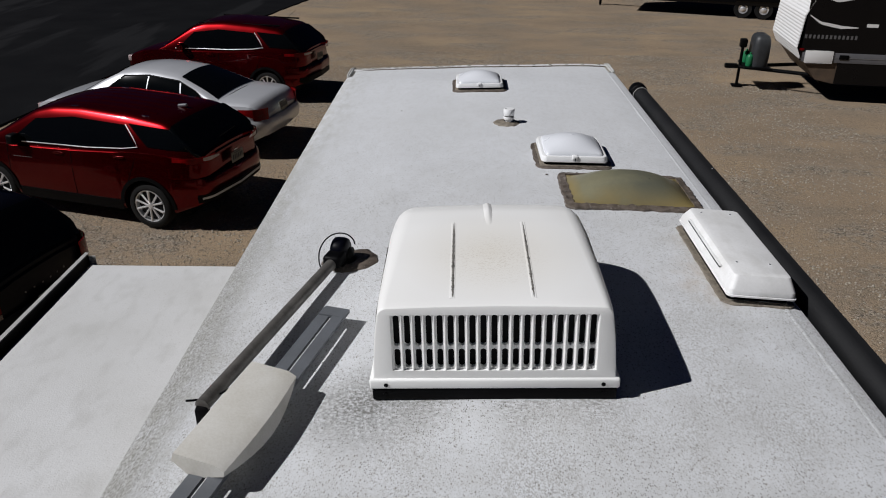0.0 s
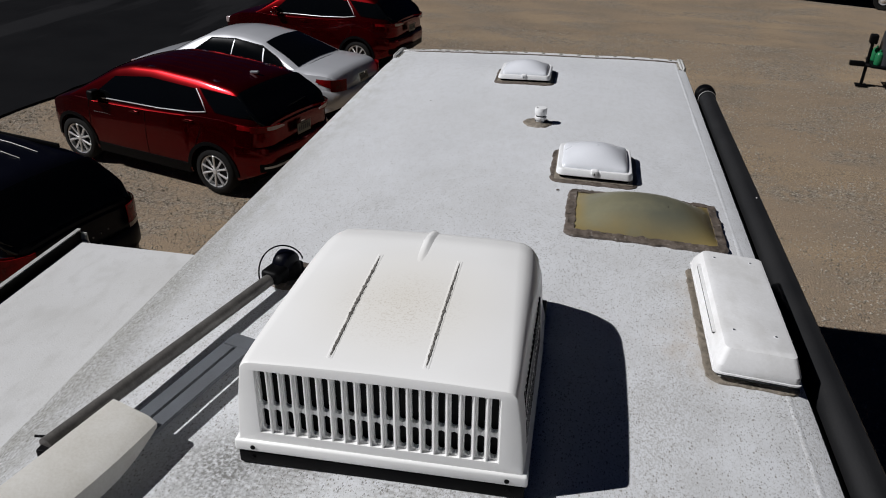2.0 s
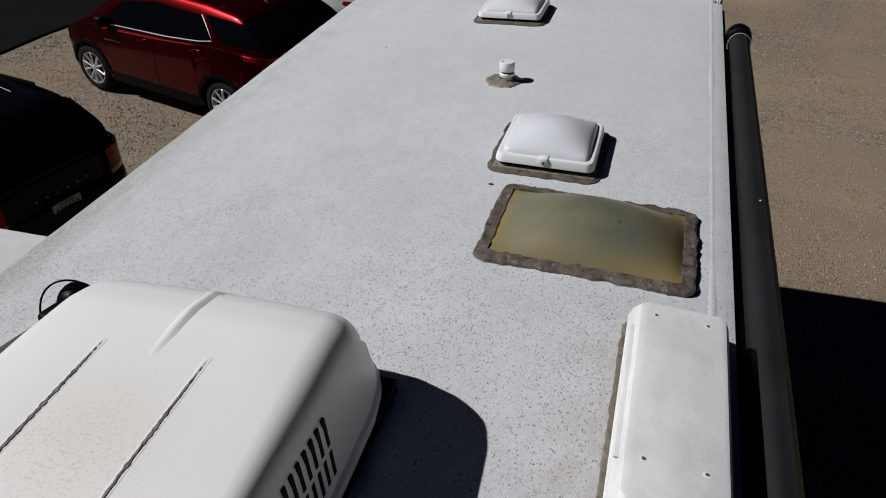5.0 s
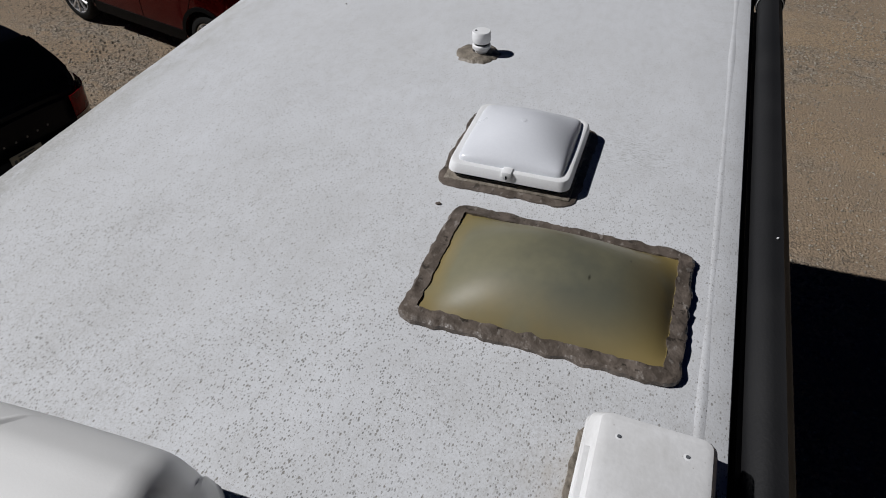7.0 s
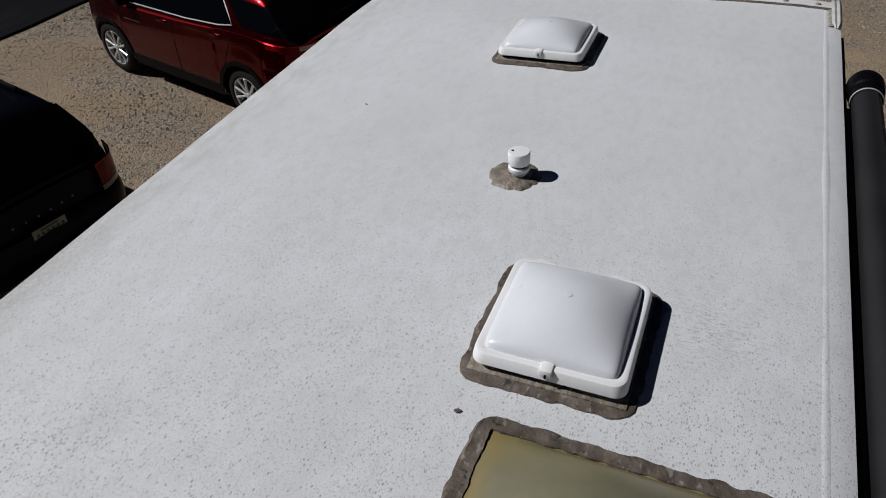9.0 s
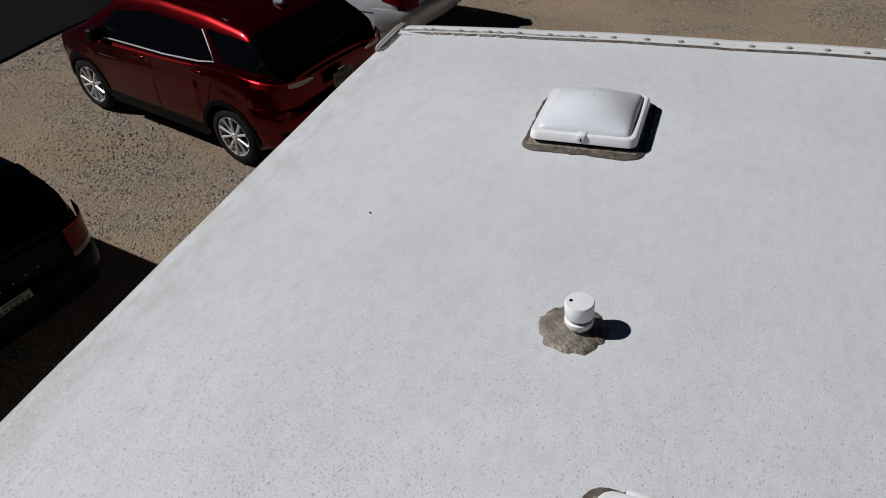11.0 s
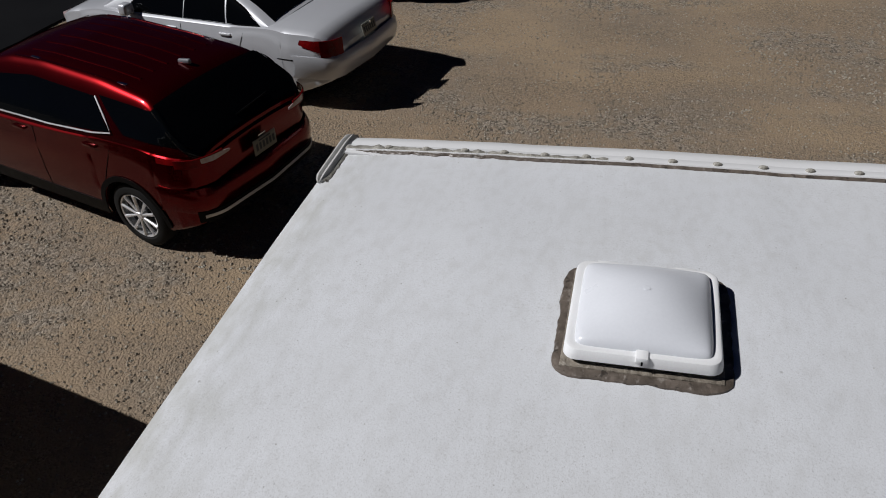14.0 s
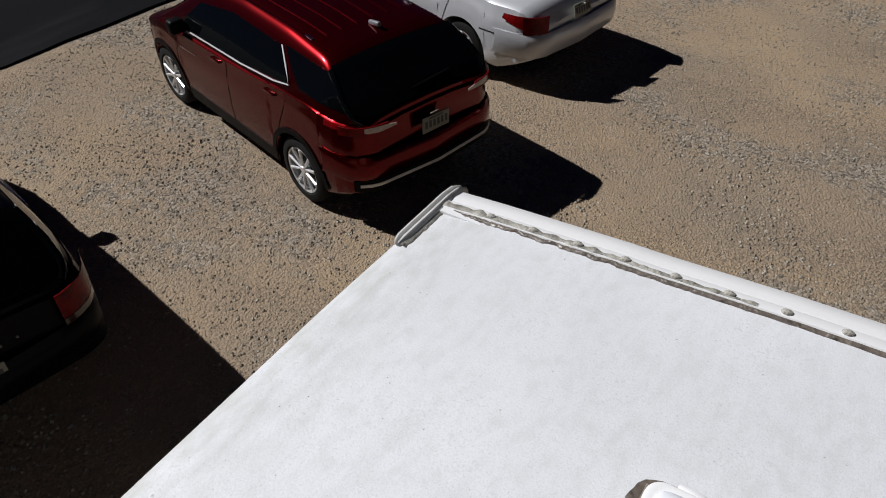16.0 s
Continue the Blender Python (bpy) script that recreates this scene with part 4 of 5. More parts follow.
# pressed grooves with dirt in them and the rear rib
for gx_ in (-0.133, 0.127):
    g = [[(gx_ + o, y, ac_top(gx_, y) + h_) for o, h_ in ((-0.012, -0.002), (-0.008, 0.0008), (-0.004, 0.0005), (0.004, 0.0005), (0.008, 0.0008), (0.012, -0.002))] for y in np.linspace(1.645, 2.19, 24)]
    mesh("groove", *loft(g), SHROUD, ac, smooth=50)
    g = [[(gx_ + 0.0015 * noise.noise(Vector((gx_, y * 60, 4))) + o * (0.35 + (1.3 if gx_ < 0 else 0.9) * abs(noise.noise(Vector((gx_ * 9, y * 55, 0))))) * min(1, (y - 1.645) / 0.05, (2.195 - y) / 0.12), y, ac_top(gx_, y) + 0.0022) for o in (-0.0055, 0.0055)] for y in np.linspace(1.648, 2.192, 120)]
    mesh("groove_dirt", *loft(g, caps=False), GRIME, ac, "dark dirt in the groove", smooth=0)
g = [[(o, y, ac_top(0, y) + h_ * max(0.02, math.sin(math.pi * (y - 2.14) / 0.40)) - 0.002) for o, h_ in ((-0.03, -0.003), (-0.014, 0.003), (-0.002, 0.011), (0.006, 0.008), (0.024, -0.003))] for y in np.linspace(2.15, 2.53, 22)]
mesh("rib", *loft(g), SHROUD, ac, smooth=60)
part("lip", box(-0.410, 0.410, Y0 - 0.010, Y0 + 0.03, 0.050, 0.088, 0.008, 3), SHROUD, ac)
for side in (-1, 1):
    part("screw", rod((side * 0.355, Y0 + 0.004, 0.068), (side * 0.355, Y0 - 0.0125, 0.068), 0.007, sides=10), BLACK, ac)

# folded television antenna
ant = empty("tv_antenna", pose(0, 0, 0), "folded television antenna with dull metal mast, grey wings and cream head", "antenna")
BX, BY = -0.635, 2.64
bz = roof_z(BX)
rows = []
for k in range(48):
    a = 2 * math.pi * k / 48
    R = 0.135 + 0.02 * noise.noise(Vector((math.cos(a) * 3, math.sin(a) * 3, 7)))
    rows.append([(BX + 0.03 + math.cos(a) * r, BY + math.sin(a) * r * 0.85, roof_z(BX + 0.03 + math.cos(a) * r) + z) for r, z in ((0.02, 0.012), (R * 0.6, 0.012), (R * 0.9, 0.009), (R, -0.003))])
rows.append(rows[0])
mesh("sealant", *loft(rows, caps=False), SEAL, ant, "dark sealant patch", smooth=60)
v, f = lathe([(0.0001, 0.0), (0.062, 0.0), (0.062, 0.012), (0.05, 0.02), (0.046, 0.05), (0.03, 0.07), (0.0001, 0.072)], 28)
mesh("base_plate", v, f, BLACK, ant, "black lifting gear housing", smooth=45, at=pose(BX, BY, bz + 0.01, 90, 0, 0))
v, f = lathe([(0.0001, -0.034), (0.046, -0.034), (0.054, -0.028), (0.058, -0.012), (0.058, 0.012), (0.054, 0.028), (0.046, 0.034), (0.0001, 0.034)], 28)
mesh("gear_housing", v, f, BLACKP, ant, "black rounded gear housing", smooth=45, at=pose(BX - 0.006, BY - 0.02, bz + 0.07, 0, 0, 76))
part("gear_foot", box(-0.04, 0.04, -0.09, 0.05, 0.015, 0.06, 0.012, 3), BLACK, ant, at=pose(BX, BY, bz, 0, 0, -14))
part("clevis", box(-0.042, 0.042, -0.14, -0.05, 0.03, 0.088, 0.018, 3), BLACK, ant, at=pose(BX, BY, bz, 0, 0, -14))
d1 = Vector((-0.826 + 0.623, 1.517 - 2.313, 0)).normalized()
a0 = Vector((BX, BY, bz + 0.052)) + d1 * 0.06
a1 = a0 + d1 * 1.12 + Vector((0, 0, -0.0))
nx = Vector((-d1.y, d1.x, 0))
v, f = loft([[q + nx * o + Vector((0, 0, h)) for o, h in [(0.025 * math.cos(2 * math.pi * q_ / 16), 0.024 * math.sin(2 * math.pi * q_ / 16)) for q_ in range(16)]] for q in (a0, a0.lerp(a1, 0.5), a1)], close=True)
mesh("mast_arm", v, f, TUBE, ant, "dull brown-grey tubular mast arm", smooth=50)
loop = [Vector((BX + 0.055 - 0.075 * (1 - math.cos(t)), BY + 0.01 - 0.03 * t, bz + 0.085 + 0.085 * math.sin(t) - 0.008 * t)) for t in np.linspace(0, 3.9, 30)]
mesh("cable", *tube(loop, 0.0032), BLACK, ant, "black coaxial cable loop", smooth=60)
cab = [Vector((-0.825, 1.57, bz + 0.09)) + Vector((-0.17 * t, -0.03 * t, -0.02 * math.sin(3 * t) - 0.05 * t)) for t in np.linspace(0, 1, 10)]
mesh("cable", *tube(cab, 0.004), BLACK, ant, smooth=60)
# slotted wings: two grey blades in line, with the head over their middle
d2 = Vector((-0.761 + 0.549, 1.173 - 1.994, 0)).normalized()
n2 = Vector((-d2.y, d2.x, 0))
if n2.x > 0:
    n2 = -n2
W0 = Vector((-0.549, 1.994, 0))


def wing(s0, s1, parent, flip):
    out = []
    for o, width in ((0.0, 0.046), (0.062, 0.046)):
        g = []
        for s in np.linspace(s0, s1, 8):
            end = min(1, ((s - s0) / 0.04 if not flip else (s1 - s) / 0.04) * 0.5 + 0.5)
            q = W0 + d2 * s + n2 * o
            z = roof_z(q.x) + 0.055
            g.append([q + n2 * w_ + Vector((0, 0, z + h)) for w_, h in ((0.0, 0.0), (width, 0.0), (width, 0.014), (0.0, 0.014))])
        out.append(g)
        mesh("blade", *loft(g, close=True), GREYP, parent, smooth=25)
    for s in ((s0 + 0.03, s1 - 0.001)[flip],):
        q = W0 + d2 * s
        g = [[q + d2 * a_ + n2 * w_ + Vector((0, 0, roof_z(q.x) + 0.055 + h)) for w_, h in ((0.0, 0.0), (0.108, 0.0), (0.100, 0.0145), (0.008, 0.0145))] for a_ in (-0.032, 0.03)]
        mesh("blade_tip", *loft(g, close=True), GREYP, parent, smooth=25)


wing(-0.085, 0.44, ant, 0)
wing(0.80, 1.25, ant, 1)
g = []
for s in np.linspace(0.40, 0.86, 9):
    u = (s - 0.40) / 0.46
    dip = math.sin(math.pi * u)
    q = W0 + d2 * s
    z = roof_z(q.x) + 0.05
    g.append([q + n2 * (-0.005 - 0.03 * dip) + Vector((0, 0, z + 0.03 - 0.03 * dip)), q + n2 * (-0.01 - 0.012 * dip) + Vector((0, 0, z + 0.05)), q + n2 * 0.02 + Vector((0, 0, z + 0.066)), q + n2 * 0.15 + Vector((0, 0, z + 0.078)), q + n2 * 0.16 + Vector((0, 0, z + 0.05)), q + n2 * 0.1 + Vector((0, 0, z + 0.0))])
mesh("head", *loft(g, close=True), CREAM, ant, "aged cream antenna head", smooth=35)
part("foot", box(-0.03, 0.03, -0.05, 0.05, 0.0, 0.06, 0.005), BLACK, ant, at=pose(*(W0 + d2 * 0.62 + n2 * 0.07).xy, roof_z(-0.83)))
part("foot", box(-0.02, 0.02, -0.02, 0.02, 0.0, 0.08, 0.005), BLACK, ant, at=pose(*a1.xy, roof_z(a1.x) - 0.004))

# awning roller along the right side
AX, AZ, AR, AY = 1.39, 2.945, 0.056, 5.985
awning = empty("awning", pose(0, 0, 0), "rolled charcoal patio awning with black end cap and arms", "awning")
rows = []
for y in np.linspace(-2.4, AY - 0.17, 60):
    rows.append([(AX + (AR + 0.0015 * noise.noise(Vector((y * 2, k, 0))) + (0.006 if k == 5 else 0)) * math.cos(2 * math.pi * k / 28), y, AZ + (AR + (0.006 if k == 5 else 0)) * math.sin(2 * math.pi * k / 28)) for k in range(28)])
mesh("fabric_roll", *loft(rows, close=True), DARKFAB, awning, "rolled charcoal vinyl", smooth=50)
turn = pose(AX, AY, AZ)
v, f = lathe([(0.0001, -0.185), (0.064, -0.185), (0.066, -0.165), (0.063, -0.16), (0.063, -0.125), (0.071, -0.118), (0.074, -0.075), (0.072, -0.035), (0.062, -0.01), (0.04, 0.0), (0.0001, 0.0)], 36)
mesh("end_cap", v, f, BLACK, awning, "black ribbed end cap", smooth=35, at=turn)
v, f = lathe([(0.0605, -0.192), (0.0635, -0.192), (0.0635, -0.184), (0.0605, -0.184)], 36)
mesh("clip_ring", v, f, ALU, awning, smooth=35, at=turn)
g = [[Vector((RIGHT + 0.026, y, 2.915)), Vector((AX - AR * 0.85, y, 2.915)), Vector((AX - AR * 0.5, y, 2.90))] for y in np.linspace(-2.4, AY - 0.2, 12)]
mesh("fabric_flap", *shell(g, 0.003), DARKFAB, awning, "charcoal vinyl between rail and roller", smooth=60)
for y in (5.62, -1.8):
    part("arm", box(RIGHT + 0.008, RIGHT + 0.055, y - 0.03, y + 0.03, 0.9, 2.80, 0.008), BLACK, awning)
    part("bracket", box(RIGHT + 0.01, AX + 0.01, y - 0.025, y + 0.025, 2.62, 2.68, 0.006), BLACK, awning)
part("speck", rod((0, 0, 0), (0, 0, 0.003), 0.0035, sides=8), WHITE, awning, at=pose(AX + 0.01, 3.86, AZ + AR))

# small litter on the roof
for x, y, r_, zr, w_ in ((0.40, 3.705, 0.011, 20, 0.7), (-0.546, 5.137, 0.008, -40, 0.4)):
    bm = bmesh.new()
    bmesh.ops.create_icosphere(bm, subdivisions=1, radius=1)
    bmesh.ops.transform(bm, matrix=Matrix.Diagonal((r_, r_ * w_, r_ * 0.3, 1)), verts=bm.verts)
    tagged(part("leaf_bit", bm, SEAL, at=pose(x, y, roof_z(x, y) + r_ * 0.25, 0, 0, zr)), "dark curled scrap of dry leaf lying on the white roof", "leaf", "scraps of leaf")


# ---- parked cars ----
def make_wheel(thing, name, r, rim, width, at, spokes):
    wheel = new(name)
    wheel.empty_display_size = 0.1
    wheel.parent, wheel.matrix_basis = thing, at
    h = width / 2
    v, f = lathe([(rim, -h * 0.8), (rim + 0.02, -h), (r - 0.04, -h), (r - 0.008, -h * 0.8), (r, -h * 0.4), (r, h * 0.4), (r - 0.008, h * 0.8), (r - 0.04, h), (rim + 0.02, h), (rim, h * 0.8)], 40)
    mesh("tyre", v, f, TYRE, wheel, smooth=40)
    v, f = lathe([(0.0001, 0.02), (rim * 0.94, 0.02), (rim * 0.94, h * 0.86), (rim, h * 0.92), (rim + 0.004, h * 0.8), (rim + 0.004, -h * 0.8), (0.0001, -h * 0.8)], 40)
    mesh("rim", v, f, RIM, wheel, "bright alloy rim", smooth=40)
    # near-black disc paints the shade seen between the spokes
    v, f = lathe([(0.0001, 0.024), (rim * 0.93, 0.024), (rim * 0.93, 0.03), (0.0001, 0.03)], 32)
    mesh("brake_shade", v, f, SPOKESHADE, wheel, smooth=40)
    bm = bmesh.new()
    for k in range(spokes):
        for side in (-1, 1):
            a = 2 * math.pi * k / spokes + side * 0.17
            a2 = 2 * math.pi * k / spokes + side * 0.30
            p0 = Vector((0.04 * math.cos(a), h * 0.75, 0.04 * math.sin(a)))
            p1 = Vector((rim * 0.95 * math.cos(a2), h * 0.82, rim * 0.95 * math.sin(a2)))
            rod(p0, p1, 0.012, 0.018, 6, bm)
    part("spokes", bm, RIM, wheel, smooth=30)
    v, f = lathe([(0.0001, h * 0.92), (0.035, h * 0.9), (0.045, h * 0.75), (0.045, 0.03), (0.0001, 0.03)], 20)
    mesh("hub", v, f, RIM, wheel, smooth=40)
    return wheel


class Car:
    """A car body in its own frame: x ahead from the rear bumper, y to its left, z up."""

    def __init__(self, name, at, label, paint, c):
        self.c, self.paint = c, paint
        self.thing = empty(name, at, label, "car", "parked cars")
        self.body()
        self.cabin()
        for k, x in enumerate((c["axles"][0], c["axles"][1])):
            for side in (1, -1):
                make_wheel(self.thing, "wheel", c["r"], c["rim"], 0.21, pose(x, side * (c["w"] - 0.125), c["r"], 0, 0, 0 if side > 0 else 180), c["spokes"])
        L = c["plan"][-1][0]
        part("underbody", box(0.35, L - 0.35, -c["w"] + 0.25, c["w"] - 0.25, 0.2, 0.5), BLACK, self.thing)

    def wp(self, x):
        return lerp(x, self.c["plan"])

    def deck(self, x):
        return smooth_at(x, self.c["deck"])

    def width(self, x, z):
        return self.wp(x) * lerp(z, [(0.2, 0.95), (0.4, 0.99), (0.6, 1.0), (0.8, 0.99), (self.c["belt"], 0.955), (self.c["belt"] + 0.2, 0.9)])

    def rear_x(self, y):
        p = [(w, x) for x, w in self.c["plan"] if x < 0.9]
        return lerp(abs(y), [(0, p[0][1] - 0.05)] + p)

    def low(self, x):
        c = self.c
        L = c["plan"][-1][0]
        z = lerp(x, [(0, c["rear_low"]), (0.5, c["sill"]), (L - 0.6, c["sill"]), (L, 0.25)])
        R = c["r"] + 0.05
        for a in c["axles"]:
            if abs(x - a) < R:
                z = max(z, c["r"] + math.sqrt(R * R - (x - a) ** 2))
        return z

    def body(self):
        c = self.c
        L = c["plan"][-1][0]
        R = c["r"] + 0.05
        xs = set(np.linspace(0.3, L - 0.25, 40)) | {x for x, w in c["plan"]} | set(np.linspace(0, 0.3, 6)) | set(np.linspace(L - 0.25, L, 6))
        for a in c["axles"]:
            xs |= {a - R - 0.002, a + R + 0.002} | {a + R * math.cos(t) for t in np.linspace(0.02, math.pi - 0.02, 24)}
        rows = []
        for x in sorted(xs):
            zl, zd = self.low(x), self.deck(x)
            zd = max(zd, zl + 0.05)
            half = [(0.0, zl), (self.width(x, zl) - 0.14, zl), (self.width(x, zl) - 0.015, zl + 0.004)]
            for k in (0.04, 0.2, 0.4, 0.6, 0.72, 0.8, 0.9, 0.965):
                z = zl + k * (zd - zl)
                w = self.width(x, z)
                if 0.7 < k < 0.75:
                    w += 0.006
                half.append((w, z))
            w = self.width(x, zd)
            half += [(w - 0.02, zd - 0.004), (w - 0.08, zd + 0.012), (w * 0.5, zd + 0.03), (0.0, zd + 0.036)]
            # round the nose and tail in side view
            rows.append([(x, y, z) for y, z in half] + [(x, -y, z) for y, z in half[-2:0:-1]])
        # pull the end sections in, so that bumpers bulge
        mesh("body", *loft(rows, close=True), self.paint, self.thing, smooth=32)
        # rear and front bumper bulges
        g = []
        for z, o in c["rear_bumper"]:
            g.append([Vector((self.rear_x(y) - o, y, z)) for y in np.linspace(-c["w"] * 0.985, c["w"] * 0.985, 25)])
        mesh("rear_bumper", *shell(g, 0.012), self.paint, self.thing, smooth=40)
        if c.get("clad"):
            for a in c["axles"]:
                for side in (1, -1):
                    g = []
                    for t in np.linspace(0.0, math.pi, 22):
                        row = []
                        for rr in (R - 0.004, R + 0.05):
                            x, z = a + rr * math.cos(t), c["r"] + rr * math.sin(t)
                            row.append(Vector((x, side * (self.width(x, z) + 0.004), z)))
                        g.append(row)
                    mesh("wheel_arch", *shell(g, 0.008 * side), BLACK, self.thing, "black arch cladding", smooth=40)
            for side in (1, -1):
                g = [[Vector((x, side * (self.width(x, z) + 0.004), z)) for z in (c["sill"] - 0.02, c["sill"] + 0.07, c["sill"] + 0.14)] for x in np.linspace(c["axles"][0] + R + 0.04, c["axles"][1] - R - 0.04, 14)]
                mesh("sill_cladding", *shell(g, 0.01 * side), BLACK, self.thing, smooth=40)
        # door seams and handles
        for side in (1, -1):
            for x0, x1 in c["seams"]:
                g = [[Vector((lerp(z, [(c["sill"] + 0.1, x0), (c["belt"], x1)]) + o, side * (self.width(x0, z) + 0.0025), z)) for o in (-0.003, 0.003)] for z in np.linspace(c["sill"] + 0.12, c["belt"] - 0.02, 8)]
                mesh("door_seam", *shell(g, 0.002 * side), BLACK, self.thing, smooth=0)
            for x, z in c["handles"]:
                w = self.width(x, z)
                part("door_handle", box(x - 0.085, x + 0.085, side * w - 0.012, side * w + 0.028, z - 0.014, z + 0.014, 0.008), self.c.get("handle", self.paint), self.thing)

    # --- greenhouse
    def zt(self, x):
        return smooth_at(x, self.c["roof"])

    def wt(self, x):
        c = self.c
        top = max(z for x_, z in c["roof"])
        s = max(0, min(1, (self.zt(x) - self.zb(x)) / (top - self.zb(x))))
        wb = min(c["wb"], self.wp(x) * 0.955 - 0.015)
        return wb + (min(c["wr"], wb) - wb) * s

    def zb(self, x):
        return self.deck(x) - 0.02

    def side_y(self, x, z):
        zb, zt = self.zb(x), self.zt(x)
        s = max(0, min(1, (z - zb) / max(0.02, zt - zb)))
        w = min(self.c["wb"], self.width(x, zb) - 0.01)
        return w + (self.wt(x) - w) * (0.55 * s + 0.45 * s * s)

    def top_z(self, x, y):
        return self.zt(x) + self.c["crown"] * (1 - (y / self.wt(x)) ** 2)

    def cabin(self):
        c = self.c
        x0, x1 = c["roof"][0][0], c["roof"][-1][0]
        rows = []
        for x in np.linspace(x0, x1, 60):
            zb, zt = self.zb(x), self.zt(x)
            half = [(0.0, zb)] + [(self.side_y(x, zb + (zt - zb) * s), zb + (zt - zb) * s) for s in (0, 0.2, 0.4, 0.6, 0.8, 0.92)]
            w = self.wt(x)
            half += [(w * 0.985, zt), (w * 0.93, self.top_z(x, w * 0.93) + 0.012)] + [(w * q, self.top_z(x, w * q) + 0.016) for q in (0.7, 0.4)] + [(0.0, self.top_z(x, 0) + 0.016)]
            rows.append([(x, y, z) for y, z in half] + [(x, -y, z) for y, z in half[-2:0:-1]])
        mesh("roof_shell", *loft(rows, close=True), self.paint, self.thing, smooth=40)
        for side in (1, -1):
            w1, w2 = c["windows"][0], c["windows"][1]
            if not c.get("bare_pillar"):
                self.side_glass((w2[3], w2[2], w1[1], w1[0]), side, "pillar_cover", GLASS, 0.004)
            for corners in c["windows"]:
                self.side_glass(corners, side)
            if c.get("dlo"):
                self.dlo(side)
            if c["belt"] > 1:
                xa, xb = c["back"]
                edge = [Vector((x, side * self.wt(x) * 0.985, self.zt(x) - 0.006)) for x in np.linspace(xa, xb * 0.98, 12)]
                mesh("rear_pillar", *tube(edge, 0.034, 8), GLASS, self.thing, "black rear pillar", smooth=60)
            mx, mz = c["mirror"]
            w = self.width(mx, c["belt"])
            part("mirror", box(mx - 0.07, mx + 0.07, side * (w + 0.05) - 0.08, side * (w + 0.05) + 0.09, mz - 0.07, mz + 0.08, 0.035, 3), c.get("mirror_paint", self.paint), self.thing)
        # windscreen and rear window
        for (xa, xb), q, name in ((c["screen"], 0.9, "windscreen"), (c["back"], c.get("back_w", 0.9), "rear_window")):
            g = [[Vector((x, t * self.wt(x) * q, self.top_z(x, t * self.wt(x) * q) + 0.02)) for t in np.linspace(-1, 1, 13)] for x in np.linspace(xa, xb, 14)]
            mesh(name, *shell(g, -0.004 if xa > xb else 0.004), GLASS, self.thing, smooth=60)

    def side_glass(self, corners, side, name="window", material=GLASS, out=0.005):
        (ax, az), (bx, bz_), (cx_, cz), (dx, dz) = corners
        g = []
        for u in np.linspace(0, 1, 9):
            row = []
            for t in np.linspace(0, 1, 6):
                x = (ax + (bx - ax) * u) * (1 - t) + (dx + (cx_ - dx) * u) * t
                z = (az + (bz_ - az) * u) * (1 - t) + (dz + (cz - dz) * u) * t
                row.append(Vector((x, side * (self.side_y(x, z) + out), z)))
            g.append(row)
        mesh(name, *shell(g, 0.003 * side), material, self.thing, smooth=60)

    def dlo(self, side):
        pts = [Vector((x, side * (self.side_y(x, z) + 0.010), z)) for x, z in self.c["dlo"]]
        mesh("chrome_trim", *tube(pts, self.c.get("dlo_r", 0.0095), 6), TRIM, self.thing, "bright window trim", smooth=60)

    def on_rear(self, name, y0, y1, z0, z1, material, out=0.02, label="", thick=0.01, parent=None, lean=0.0, n=9):
        zm = (z0 + z1) / 2
        g = [[Vector((self.rear_x(y) - out + lean * (z - zm), y, z)) for y in np.linspace(y0, y1, n)] for z in np.linspace(z0, z1, 5)]
        return mesh(name, *shell(g, thick), material, parent or self.thing, label, smooth=50)

    def on_side(self, name, x0, x1, z0, z1, side, material, label="", out=0.006, taper=0.0):
        g = [[Vector((x, side * (self.width(x, z) + out), z + taper * (x - x0) * (z1 - z) / (z1 - z0))) for z in np.linspace(z0, z1, 4)] for x in np.linspace(x0, x1, 7)]
        return mesh(name, *shell(g, 0.006 * side), material, self.thing, label, smooth=50)

    def plate(self, y, z, x=None, lean=0.0):
        x = self.rear_x(y) - 0.03 if x is None else x
        pl = part("number_plate", box(-0.006, 0.006, -0.155, 0.155, -0.076, 0.076, 0.003), PLATE, self.thing, "pale number plate with dark bars", at=pose(x, y, z, 0, lean, 0))
        for k in range(6):
            o = -0.115 + 0.046 * k
            part("bar", box(-0.0085, -0.0055, o - 0.014, o + 0.014, -0.035, 0.035), PLATEINK, pl)
        part("bar", box(-0.0085, -0.0055, -0.08, 0.08, 0.048, 0.062), PLATEINK, pl)


F = Vector((-0.979, 0.2035, 0)).normalized()


def parked(rear_x, rear_y, turn=0.0):
    return pose(rear_x, rear_y, 0, 0, 0, math.degrees(math.atan2(F.y, F.x)) + turn)


